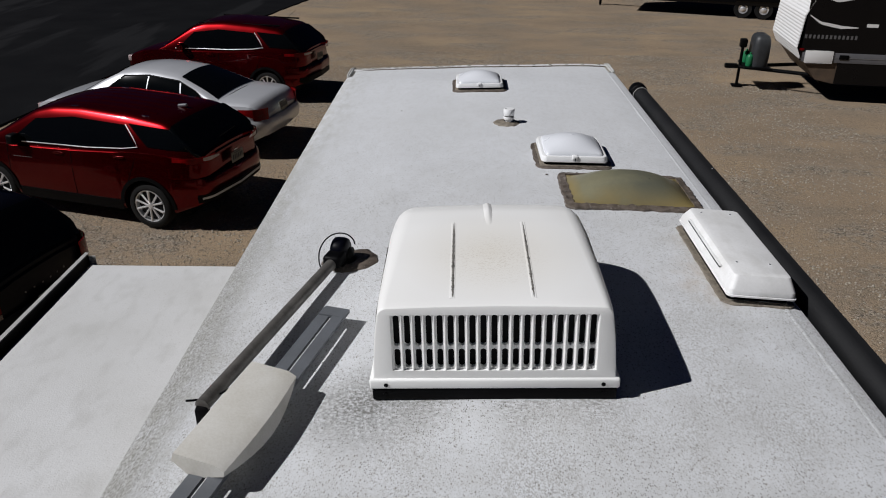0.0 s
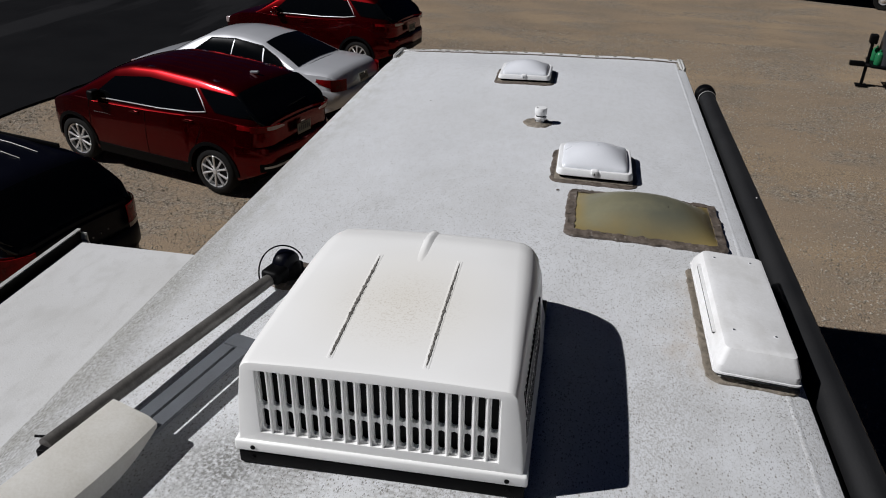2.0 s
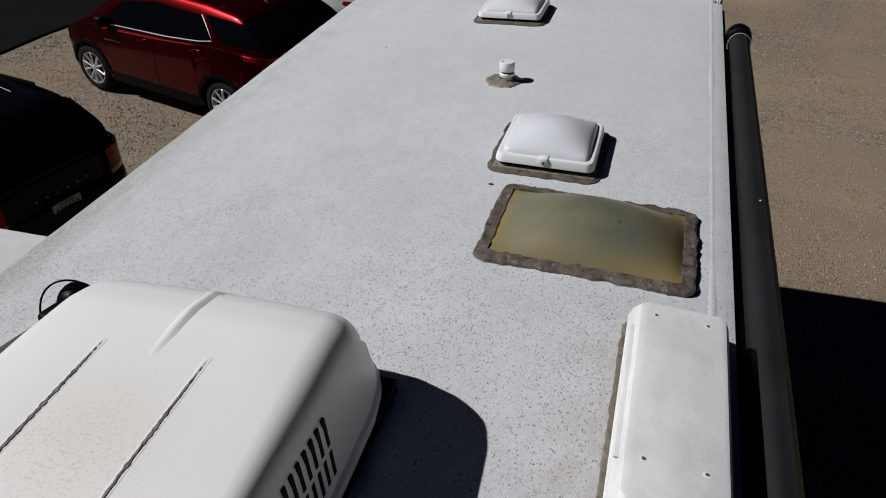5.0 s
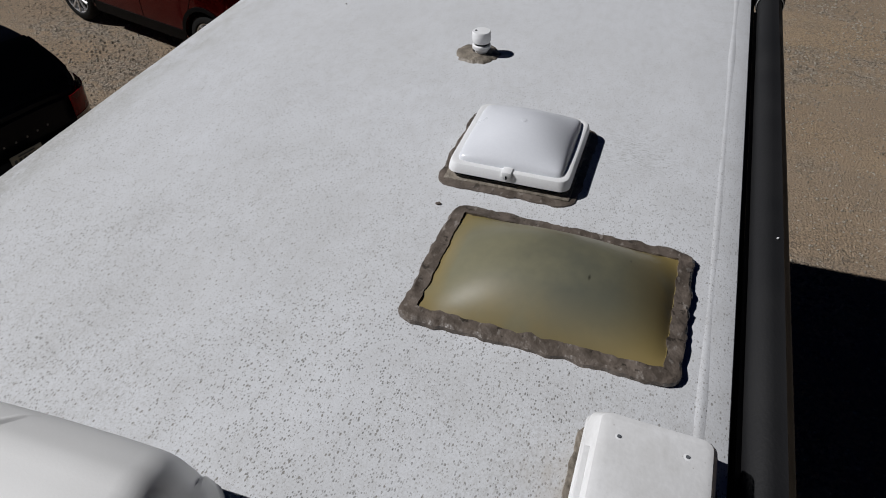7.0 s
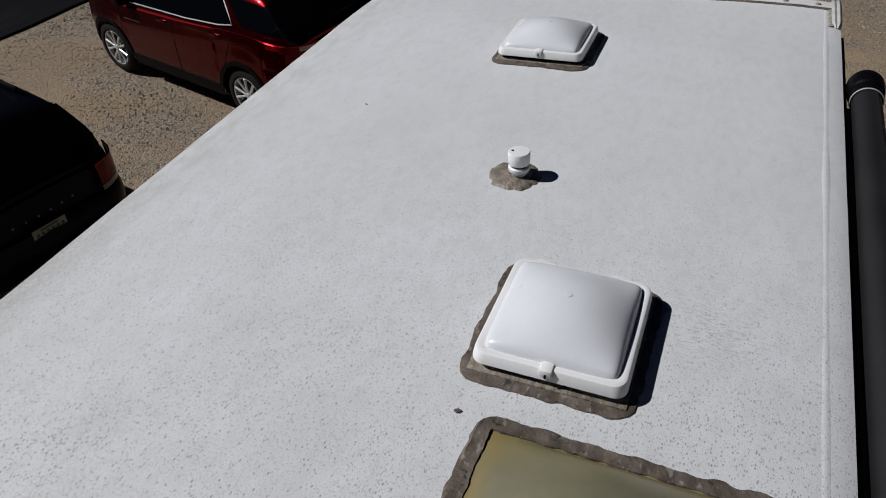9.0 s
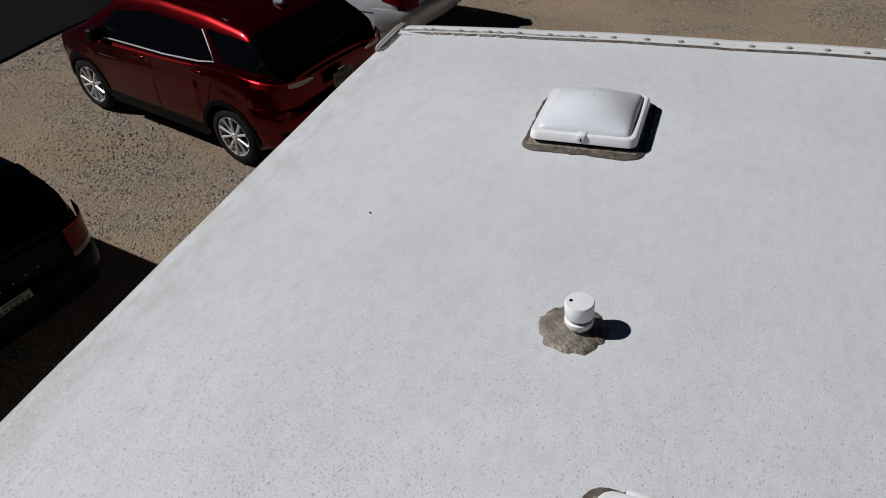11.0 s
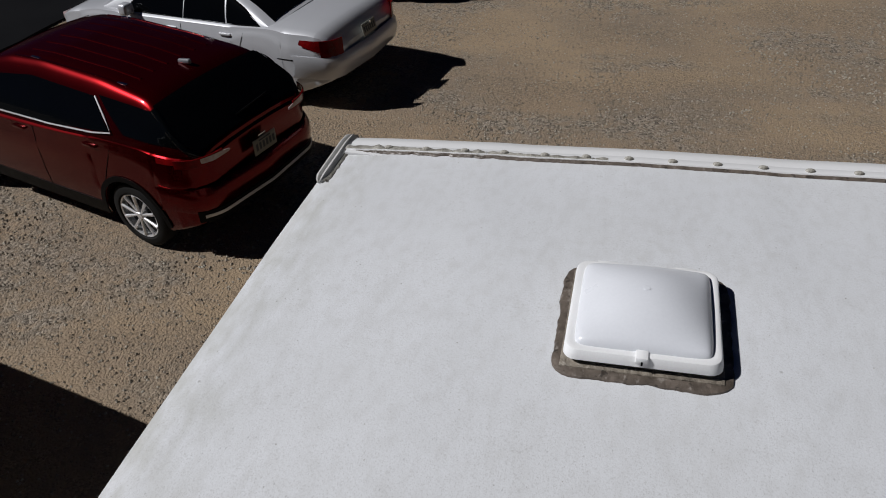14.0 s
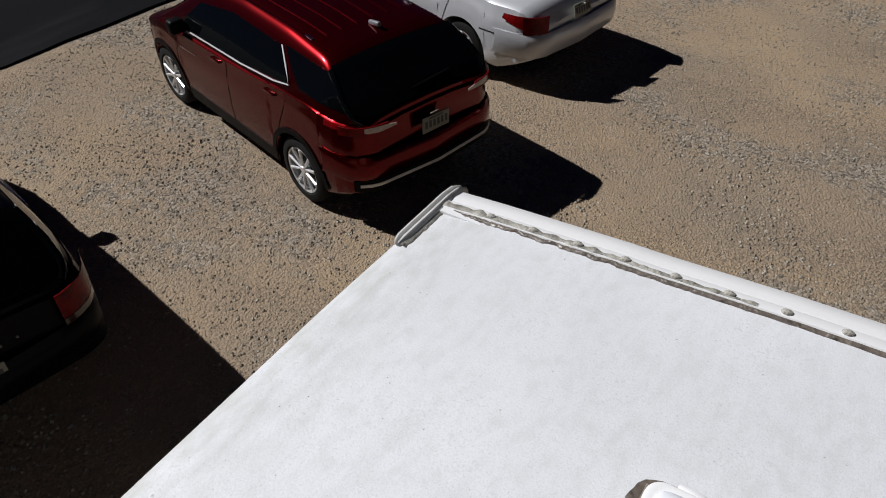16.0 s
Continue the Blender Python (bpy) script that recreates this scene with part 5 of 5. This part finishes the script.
SUV = dict(
    w=0.92, r=0.345, rim=0.235, spokes=5, sill=0.26, rear_low=0.46, belt=1.06, wb=0.865, wr=0.60, crown=0.035, clad=True,
    plan=[(0, 0.62), (0.03, 0.70), (0.08, 0.78), (0.16, 0.84), (0.3, 0.885), (0.5, 0.91), (1.0, 0.92), (3.6, 0.92), (4.1, 0.905), (4.4, 0.85), (4.55, 0.76), (4.65, 0.6)],
    axles=(0.89, 3.675),
    deck=[(0, 1.02), (0.06, 1.10), (0.6, 1.13), (1.2, 1.12), (2.0, 1.07), (3.3, 1.03), (3.6, 1.03), (4.1, 0.97), (4.4, 0.88), (4.6, 0.68), (4.65, 0.6)],
    roof=[(0.03, 1.06), (0.10, 1.14), (0.50, 1.49), (0.62, 1.535), (1.2, 1.60), (2.0, 1.63), (2.5, 1.60), (2.8, 1.52), (3.62, 1.02)],
    windows=[((2.10, 1.10), (2.12, 1.50), (2.74, 1.42), (3.14, 1.08)), ((0.98, 1.19), (1.22, 1.47), (2.05, 1.50), (2.03, 1.10)), ((0.06, 1.18), (0.46, 1.46), (1.16, 1.49), (0.80, 1.20))],
    dlo=[(3.2, 1.075), (2.8, 1.085), (2.3, 1.098), (1.8, 1.11), (1.2, 1.15), (0.95, 1.19), (1.05, 1.32), (1.20, 1.475)],
    mirror=(3.0, 1.13), screen=(3.5, 2.78), back=(0.06, 0.50), back_w=0.985,
    seams=[(3.2, 3.2), (2.07, 2.08), (1.3, 0.98)], handles=[(2.28, 0.99), (1.25, 1.03)],
    rear_bumper=[(0.56, 0.01), (0.59, 0.035), (0.66, 0.045), (0.76, 0.04), (0.80, 0.01)],
)


def shorter(c, k):
    """The same car with its length scaled by k; wheels and heights stay."""
    c = dict(c)
    for key in ("plan", "deck", "roof", "handles", "dlo"):
        if key in c:
            c[key] = [(x * k, z) for x, z in c[key]]
    c["windows"] = [tuple((x * k, z) for x, z in q) for q in c["windows"]]
    c["seams"] = [(a * k, b_ * k) for a, b_ in c["seams"]]
    for key in ("axles", "screen", "back"):
        c[key] = tuple(x * k for x in c[key])
    c["mirror"] = (c["mirror"][0] * k, c["mirror"][1])
    return c


SUV = shorter(SUV, 0.945)


def suv_back(car, lamps=True, strip=True):
    for side in (1, -1):
        ys = sorted((side * 0.50, side * 0.86))
        car.on_rear("tail_lamp", ys[0], ys[1], 1.03, 1.11, REDLENS, 0.035, "red tail lamp")
        ys = sorted((side * 0.52, side * 0.72))
        g = [[Vector((car.rear_x(y) - 0.046, y, 1.072 + o * (0.006 + 0.021 * math.sin(math.pi * abs(abs(y) - 0.40) / 0.46)) + 0.05 * (abs(y) - 0.62))) for o in (-1, -0.3, 0.3, 1)] for y in np.linspace(side * 0.42, side * 0.82, 14)]
        mesh("reversing_lamp", *shell(g, 0.008 * side), CLEARLENS, car.thing, "clear lamp band", smooth=50)
        car.on_side("tail_lamp_wrap", 0.10, 0.40, 1.035, 1.085, side, REDLENS, "red tail lamp")
    car.on_rear("lower_bumper", -0.82, 0.82, 0.46, 0.57, BLACK, 0.035, "black lower bumper", n=21)
    if strip:
        car.on_rear("bumper_strip", -0.79, 0.79, 0.51, 0.54, BRIGHT, 0.05, "bright bumper strip", 0.006, n=21)
    car.plate(0, 0.92)


EQ = dict(SUV, axles=(0.82, 3.36),
          plan=SUV["plan"][:8] + [(3.56, 0.905), (3.79, 0.85), (3.94, 0.74), (4.03, 0.56)],
          deck=SUV["deck"][:7] + [(3.64, 0.97), (3.87, 0.87), (3.99, 0.68), (4.03, 0.6)],
          roof=[(x, z - max(0.0, z - 1.14) * 0.1) for x, z in SUV["roof"]],
          windows=[tuple((x, z - max(0.0, z - 1.2) * 0.1) for x, z in q) for q in SUV["windows"]],
          dlo=[(x, z - max(0.0, z - 1.2) * 0.1) for x, z in SUV["dlo"]])
eq = Car("suv", parked(-3.376, 9.966, -3.7), "dark red metallic compact SUV with alloy wheels and tinted rear glass", RED, dict(shorter(EQ, 1.042), handle=RED, mirror_paint=BLACK))
suv_back(eq)
part("shark_fin", box(-0.08, 0.08, -0.022, 0.022, 0.0, 0.05, 0.02, 3), GREYP, eq.thing, at=pose(0.72, 0, eq.top_z(0.72, 0) + 0.012, 0, 8, 0))
for y in (-0.42, -0.26, -0.09, 0.09, 0.26, 0.42):
    g = [[Vector((x, y + o, eq.top_z(x, y) + 0.014 + h)) for o, h in ((-0.018, 0), (-0.006, 0.007), (0.006, 0.007), (0.018, 0))] for x in np.linspace(0.85, 2.3, 14)]
    mesh("roof_rib", *loft(g), RED, eq.thing, smooth=60)
for side in (1, -1):
    for x in (0.95, 2.1):
        part("rack_cover", box(x - 0.06, x + 0.06, side * 0.555 - 0.014, side * 0.555 + 0.014, eq.zt(x) + 0.008, eq.zt(x) + 0.026, 0.004), CHROME, eq.thing)
    g = [[Vector((x, side * (0.565 + o), eq.zt(x) + 0.012 + h)) for o, h in ((-0.012, 0), (-0.008, 0.008), (0.008, 0.008), (0.012, -0.004))] for x in np.linspace(0.55, 2.4, 16)]
    mesh("drip_channel", *loft(g), RED, eq.thing, smooth=60)
for k in range(7):
    eq.on_side("lettering_bar", 3.02 - 0.05 * k, 3.05 - 0.05 * k, 0.845, 0.872, 1, LETTER, out=0.002)
part("emblem", box(-0.004, 0.004, -0.05, 0.05, -0.016, 0.016, 0.003), CHROME, eq.thing, "plain bright emblem", at=pose(-0.06, 0, 1.0))
wip = [Vector((0.13 + 0.02 * t, 0.10 - 0.45 * t, 1.19 + 0.02 * t)) + Vector((-0.02, 0, 0.02)) for t in np.linspace(0, 1, 6)]
mesh("wiper", *tube(wip, 0.008, 6), BLACK, eq.thing, smooth=60)

r2 = Car("suv", parked(-3.35, 16.9), "dark red compact SUV with bright window trim, farther along the row", RED, dict(SUV, handle=RED, back_w=0.9))
suv_back(r2, strip=False)
for side in (1, -1):
    part("roof_rail", box(0.6, 2.5, side * 0.54 - 0.012, side * 0.54 + 0.012, 1.60, 1.635, 0.008), BLACK, r2.thing)
    part("headlamp", box(4.10, 4.30, side * 0.72 - 0.07, side * 0.72 + 0.09, 0.70, 0.84, 0.03, 3), CLEARLENS, r2.thing, "clear headlamp")
mesh("aerial", *tube([(0.75, 0, 1.6), (0.6, 0, 1.75), (0.45, 0, 1.88)], 0.004, 6), BLACK, r2.thing, smooth=60)

dk = Car("suv", parked(-4.22, 6.07), "black SUV with roof rails and red tail lamps", BLACKP, dict(SUV, handle=BLACKP, mirror_paint=BLACKP, wr=0.62))
for side in (1, -1):
    ys = sorted((side * 0.58, side * 0.89))
    dk.on_rear("tail_lamp", ys[0], ys[1], 0.88, 1.08, REDLENS, 0.03, "red tail lamp")
    dk.on_rear("reversing_lamp", ys[0], ys[1], 0.825, 0.875, SMOKE, 0.032, "dark smoked lamp band under the red lens")
    dk.on_side("tail_lamp_wrap", 0.06, 0.26, 0.88, 1.08, side, REDLENS, "red tail lamp")
    part("roof_rail", box(0.7, 2.6, side * 0.55 - 0.014, side * 0.55 + 0.014, 1.605, 1.65, 0.01), BLACK, dk.thing)
for y in (-0.36, -0.14, 0.1, 0.33):
    g = [[Vector((x, y + o, dk.top_z(x, y) + 0.014 + h)) for o, h in ((-0.014, 0), (-0.006, 0.007), (0.006, 0.007), (0.014, 0))] for x in np.linspace(1.0, 2.4, 10)]
    mesh("roof_rib", *loft(g), BLACKP, dk.thing, smooth=60)
    # pale wire along each rib draws the sun glint in colour
    mesh("rib_glint", *tube([Vector((x, y, dk.top_z(x, y) + 0.022)) for x in np.linspace(0.8, 2.4, 14)], 0.0035, 6), ALU, dk.thing, "thin pale line along the roof rib", smooth=60)
dk.plate(0, 0.77)
for k in range(6):
    dk.on_rear("lettering_bar", -0.30 + 0.11 * k, -0.285 + 0.11 * k, 0.93, 0.945, LETTER, 0.012)

SEDAN = dict(
    w=0.925, r=0.32, rim=0.205, spokes=5, sill=0.22, rear_low=0.44, belt=0.92, wb=0.83, wr=0.56, crown=0.05,
    plan=[(0, 0.62), (0.03, 0.70), (0.10, 0.79), (0.25, 0.86), (0.6, 0.91), (1.2, 0.925), (3.8, 0.925), (4.4, 0.89), (4.75, 0.80), (4.92, 0.66), (5.02, 0.45)],
    axles=(1.12, 3.88),
    deck=[(0, 0.74), (0.05, 0.80), (0.12, 0.94), (0.3, 0.99), (0.9, 1.005), (1.4, 0.975), (3.5, 0.93), (3.9, 0.92), (4.5, 0.82), (4.85, 0.68), (5.02, 0.52)],
    roof=[(0.86, 0.975), (1.2, 1.12), (1.75, 1.315), (2.2, 1.37), (2.6, 1.375), (3.0, 1.33), (3.3, 1.20), (3.85, 0.92)],
    windows=[((2.37, 0.95), (2.38, 1.335), (2.86, 1.305), (3.42, 0.945)), ((1.63, 0.96), (1.71, 1.275), (2.345, 1.335), (2.345, 0.95)), ((1.08, 1.005), (1.36, 1.14), (1.67, 1.258), (1.60, 0.965))],
    mirror=(3.25, 1.0), screen=(3.78, 3.05), back=(0.92, 1.72), back_w=0.86,
    seams=[(3.42, 3.44), (2.34, 2.36), (1.55, 1.30)], handles=[(2.52, 0.84), (1.6, 0.86)],
    rear_bumper=[(0.44, 0.0), (0.48, 0.04), (0.60, 0.065), (0.68, 0.055), (0.72, 0.015)],
)
si = Car("sedan", parked(-3.34, 13.06), "silver metallic sedan with rounded trunk and red tail lamps", SILVER, dict(shorter(SEDAN, 0.94), mirror_paint=SILVER, bare_pillar=True))
for side in (1, -1):
    ys = sorted((side * 0.60, side * 0.83))
    si.on_rear("tail_lamp", ys[0], ys[1], 0.72, 0.925, REDLENS, 0.015, "red tail lamp")
    si.on_side("tail_lamp_wrap", 0.08, 0.42, 0.745, 0.915, side, REDLENS, "red tail lamp", out=0.010, taper=0.36)
    si.on_side("bumper_crease", 0.15, 0.75, 0.655, 0.665, side, BLACK, out=0.004)
    part("headlamp", box(4.36, 4.55, side * 0.66 - 0.08, side * 0.66 + 0.1, 0.60, 0.72, 0.03, 3), CLEARLENS, si.thing, "clear headlamp")
si.on_rear("trunk_seam", -0.5, 0.5, 0.700, 0.707, BLACK, 0.012)
si.plate(0, 0.83, -0.04, 14)
part("trunk_lock", rod((0, 0, 0), (-0.012, 0, 0), 0.014, sides=12), CHROME, si.thing, at=pose(-0.05, 0, 0.9))
part("aerial_base", rod((0.62, 0.74, 0.975), (0.62, 0.74, 1.01), 0.018, 0.008, sides=10), BLACK, si.thing)
for side in (1, -1):
    dlo = [(x * 0.94, z) for x, z in ((3.42, 0.94), (2.4, 0.943), (1.5, 0.96), (1.06, 1.0), (1.36, 1.15), (1.72, 1.285), (2.35, 1.343), (2.87, 1.313), (3.42, 0.94))]
    pts = [Vector((x, side * (si.side_y(x, z) + 0.008), z)) for x, z in dlo]
    mesh("window_rubber", *tube(pts, 0.015, 6), BLACK, si.thing, smooth=60)

# ---- trailers across the lot ----
NX, NY = 7.55, 17.15
t2 = empty("travel_trailer", pose(NX, NY, 0, 0, 0, -8), "black-sided travel trailer with corrugated white nose and grey stripe", "trailer")
prof = [(0.55, 0.42), (0.5, 0.55), (0.12, 0.95), (0.0, 1.2), (0.05, 1.9), (0.35, 2.6), (0.8, 3.0), (1.3, 3.15)]
for y0, y1 in ((0.0, 0.05), (2.35, 2.4)):
    part("side_wall", box(0.06, 7.5, y0, y1, 0.932, 2.6), BLACKSIDE, t2, "glossy black side wall")
    part("lower_wall", box(0.9, 7.5, y0, y1, 0.42, 0.928), BLACKSIDE, t2)
for y0, y1 in ((0.0, 0.05), (2.35, 2.4)):
    v = [(x, y, z) for y in (y0, y1) for x, z in [(0.06, 0.9), (0.06, 1.9), (0.35, 2.6), (0.8, 3.0), (1.3, 3.15), (7.5, 3.15), (7.5, 2.6), (0.06, 2.6)][2:7]]
    mesh("upper_wall", v, [(0, 1, 2, 3, 4), (5, 6, 7, 8, 9), (0, 1, 6, 5), (1, 2, 7, 6), (2, 3, 8, 7), (3, 4, 9, 8), (4, 0, 5, 9)], BLACKSIDE, t2, smooth=0)
part("roof", box(1.3, 7.5, 0, 2.4, 3.15, 3.2, 0.02), WALLW, t2)
part("end_wall", box(7.45, 7.5, 0.05, 2.35, 0.5, 3.15), BLACKSIDE, t2)
part("floor", box(0.6, 7.45, 0.06, 2.34, 0.42, 0.5), BLACK, t2)
rows = []
fine_ = []
for (xa, za), (xb, zb_) in zip(prof[2:], prof[3:]):
    n = max(2, int(math.hypot(xb - xa, zb_ - za) / 0.014))
    fine_ += [(xa + (xb - xa) * k / n, za + (zb_ - za) * k / n) for k in range(n)]
for k, (x, z) in enumerate(fine_):
    rows.append([(x - 0.03 + 0.006 * math.sin(k * 1.25), y, z) for y in (0.0, 1.2, 2.4)])
mesh("nose", *shell([[Vector(p) for p in r] for r in rows], 0.02), WALLW, t2, "corrugated white metal nose", smooth=60)
v = [(x, y, z) for y in (0.02, 2.38) for x, z in [(0.14, 0.93), (0.5, 0.5), (0.9, 0.42), (0.9, 0.93)]]
mesh("nose_underside", v, [(0, 1, 5, 4), (1, 2, 6, 5), (0, 1, 2, 3), (4, 5, 6, 7), (2, 3, 7, 6)], BROWNPAN, t2, "brown painted nose underside", smooth=0)
part("grey_stripe", box(0.10, 7.5, -0.012, -0.002, 0.90, 1.12, 0.003), GREYBAND, t2, "grey side stripe")
part("stripe_rib", box(0.10, 7.5, -0.017, -0.012, 1.0, 1.02), LETTER, t2)
part("hatch", box(0.16, 0.76, -0.032, -0.013, 0.88, 1.16, 0.02, 3), WALLW, t2, "pale baggage hatch")
part("socket_box", box(0.9, 1.1, -0.03, -0.013, 0.98, 1.08, 0.01), BLACK, t2)
part("marker_light", box(0.02, 0.12, -0.03, -0.013, 1.15, 1.2, 0.008), REDLENS, t2, "red marker light")
for k in range(13):
    part("lettering_bar", box(0.08 + 0.088 * k, 0.125 + 0.088 * k, -0.006, 0.001, 1.42, 1.50), LETTER, t2)
part("entry_label", box(1.32, 1.56, -0.006, 0.001, 1.70, 1.77), WALLW, t2)
for curve, thick, x0, x1 in (([(0.1, 1.92), (0.35, 1.76), (0.8, 1.68), (1.2, 1.68)], 0.035, 0.1, 1.15), ([(0.3, 2.34), (0.6, 2.26), (1.0, 2.36), (1.5, 2.66)], 0.07, 0.34, 1.45)):
    g = [[Vector((x, -0.004, lerp(x, curve) + o * thick * math.sin(math.pi * (0.08 + 0.84 * (x - x0) / (x1 - x0))))) for o in (-1, 1)] for x in np.linspace(x0, x1, 16)]
    mesh("swoosh", *shell(g, 0.003), WALLW, t2, "white swoosh stripe", smooth=40)
for y in (0.5, 1.9):
    part("tongue_rail", rod((0.9, y, 0.48), (-1.05, 1.2, 0.48), 0.045, sides=8), BLACK, t2)
part("coupler", box(-1.3, -1.0, 1.12, 1.28, 0.44, 0.54, 0.02), BLACK, t2)
part("jack_post", rod((-0.95, 1.2, 0.04), (-0.95, 1.2, 1.0), 0.035, sides=10), BLACK, t2)
part("jack_foot", box(-1.07, -0.83, 1.08, 1.32, 0.0, 0.04, 0.01), BLACK, t2)
part("jack_head", box(-1.03, -0.87, 1.1, 1.3, 0.95, 1.15, 0.03, 3), BLACK, t2)
for y in (0.98, 1.42):
    v, f = lathe([(0.0001, 0.0), (0.075, 0.0), (0.082, 0.03), (0.082, 0.22), (0.055, 0.27), (0.022, 0.28), (0.022, 0.32), (0.0001, 0.32)], 24)
    mesh("gas_bottle", v, f, GREEN, t2, "green gas bottle", smooth=45, at=pose(-0.79, y, 0.55, 90, 0, 0))
rows = []
for z, a_, b__ in ((0.55, 0.19, 0.33), (0.8, 0.2, 0.345), (1.05, 0.195, 0.34), (1.18, 0.185, 0.32), (1.25, 0.15, 0.28), (1.285, 0.09, 0.2)):
    rows.append([(-0.56 + px + 0.006 * noise.noise(Vector((px * 9, py * 9, z * 9))), 1.2 + py + 0.01 * noise.noise(Vector((px * 7, z * 14, py * 7))), z) for px, py in rounded(2 * a_, 2 * b__, a_ * 0.7, 6)])
mesh("bottle_cover", *loft(rows, close=True), SLATE, t2, "creased slate vinyl bottle cover", smooth=50)
part("tray", box(-0.92, -0.3, 0.75, 1.65, 0.51, 0.55), BLACK, t2)
for x in (4.6, 5.5):
    for y in (0.16, 2.24):
        part("wheel", rod((x, y - 0.1, 0.35), (x, y + 0.1, 0.35), 0.35, sides=24), TYRE, t2)

t3 = empty("flatbed_trailer", pose(5.2, 30.9, 0, 0, 0, -20), "long dark trailer on tandem wheels across the lot", "trailer")
part("bed", box(1.2, 10.5, 0, 2.4, 0.45, 3.2, 0.04), BLACKSIDE, t3, "black trailer body")
part("side_skirt", box(1.2, 5.2, -0.02, -0.004, 0.55, 0.8), BLACK, t3)
part("fender", box(5.2, 7.6, -0.05, -0.004, 0.62, 0.85, 0.02), BLACK, t3)
part("tongue_rail", rod((1.3, 1.2, 0.5), (-0.3, 1.2, 0.5), 0.07, sides=8), BLACK, t3)
part("jack_post", rod((0.0, 1.2, 0.0), (0.0, 1.2, 0.9), 0.05, sides=8), BLACK, t3)
for x in (5.5, 6.23):
    for y in (0.12, 2.28):
        wh = new("wheel")
        wh.parent, wh.matrix_basis = t3, pose(x, y, 0.33, 0, 0, 180 if y < 1 else 0)
        v, f = lathe([(0.19, -0.09), (0.31, -0.1), (0.33, -0.06), (0.33, 0.06), (0.31, 0.1), (0.19, 0.09)], 28)
        mesh("tyre", v, f, TYRE, wh, smooth=40)
        v, f = lathe([(0.0001, -0.05), (0.17, -0.08), (0.17, 0.06), (0.12, 0.05), (0.05, 0.1), (0.0001, 0.1)], 24)
        mesh("rim", v, f, RIM, wh, "bright rim", smooth=40)
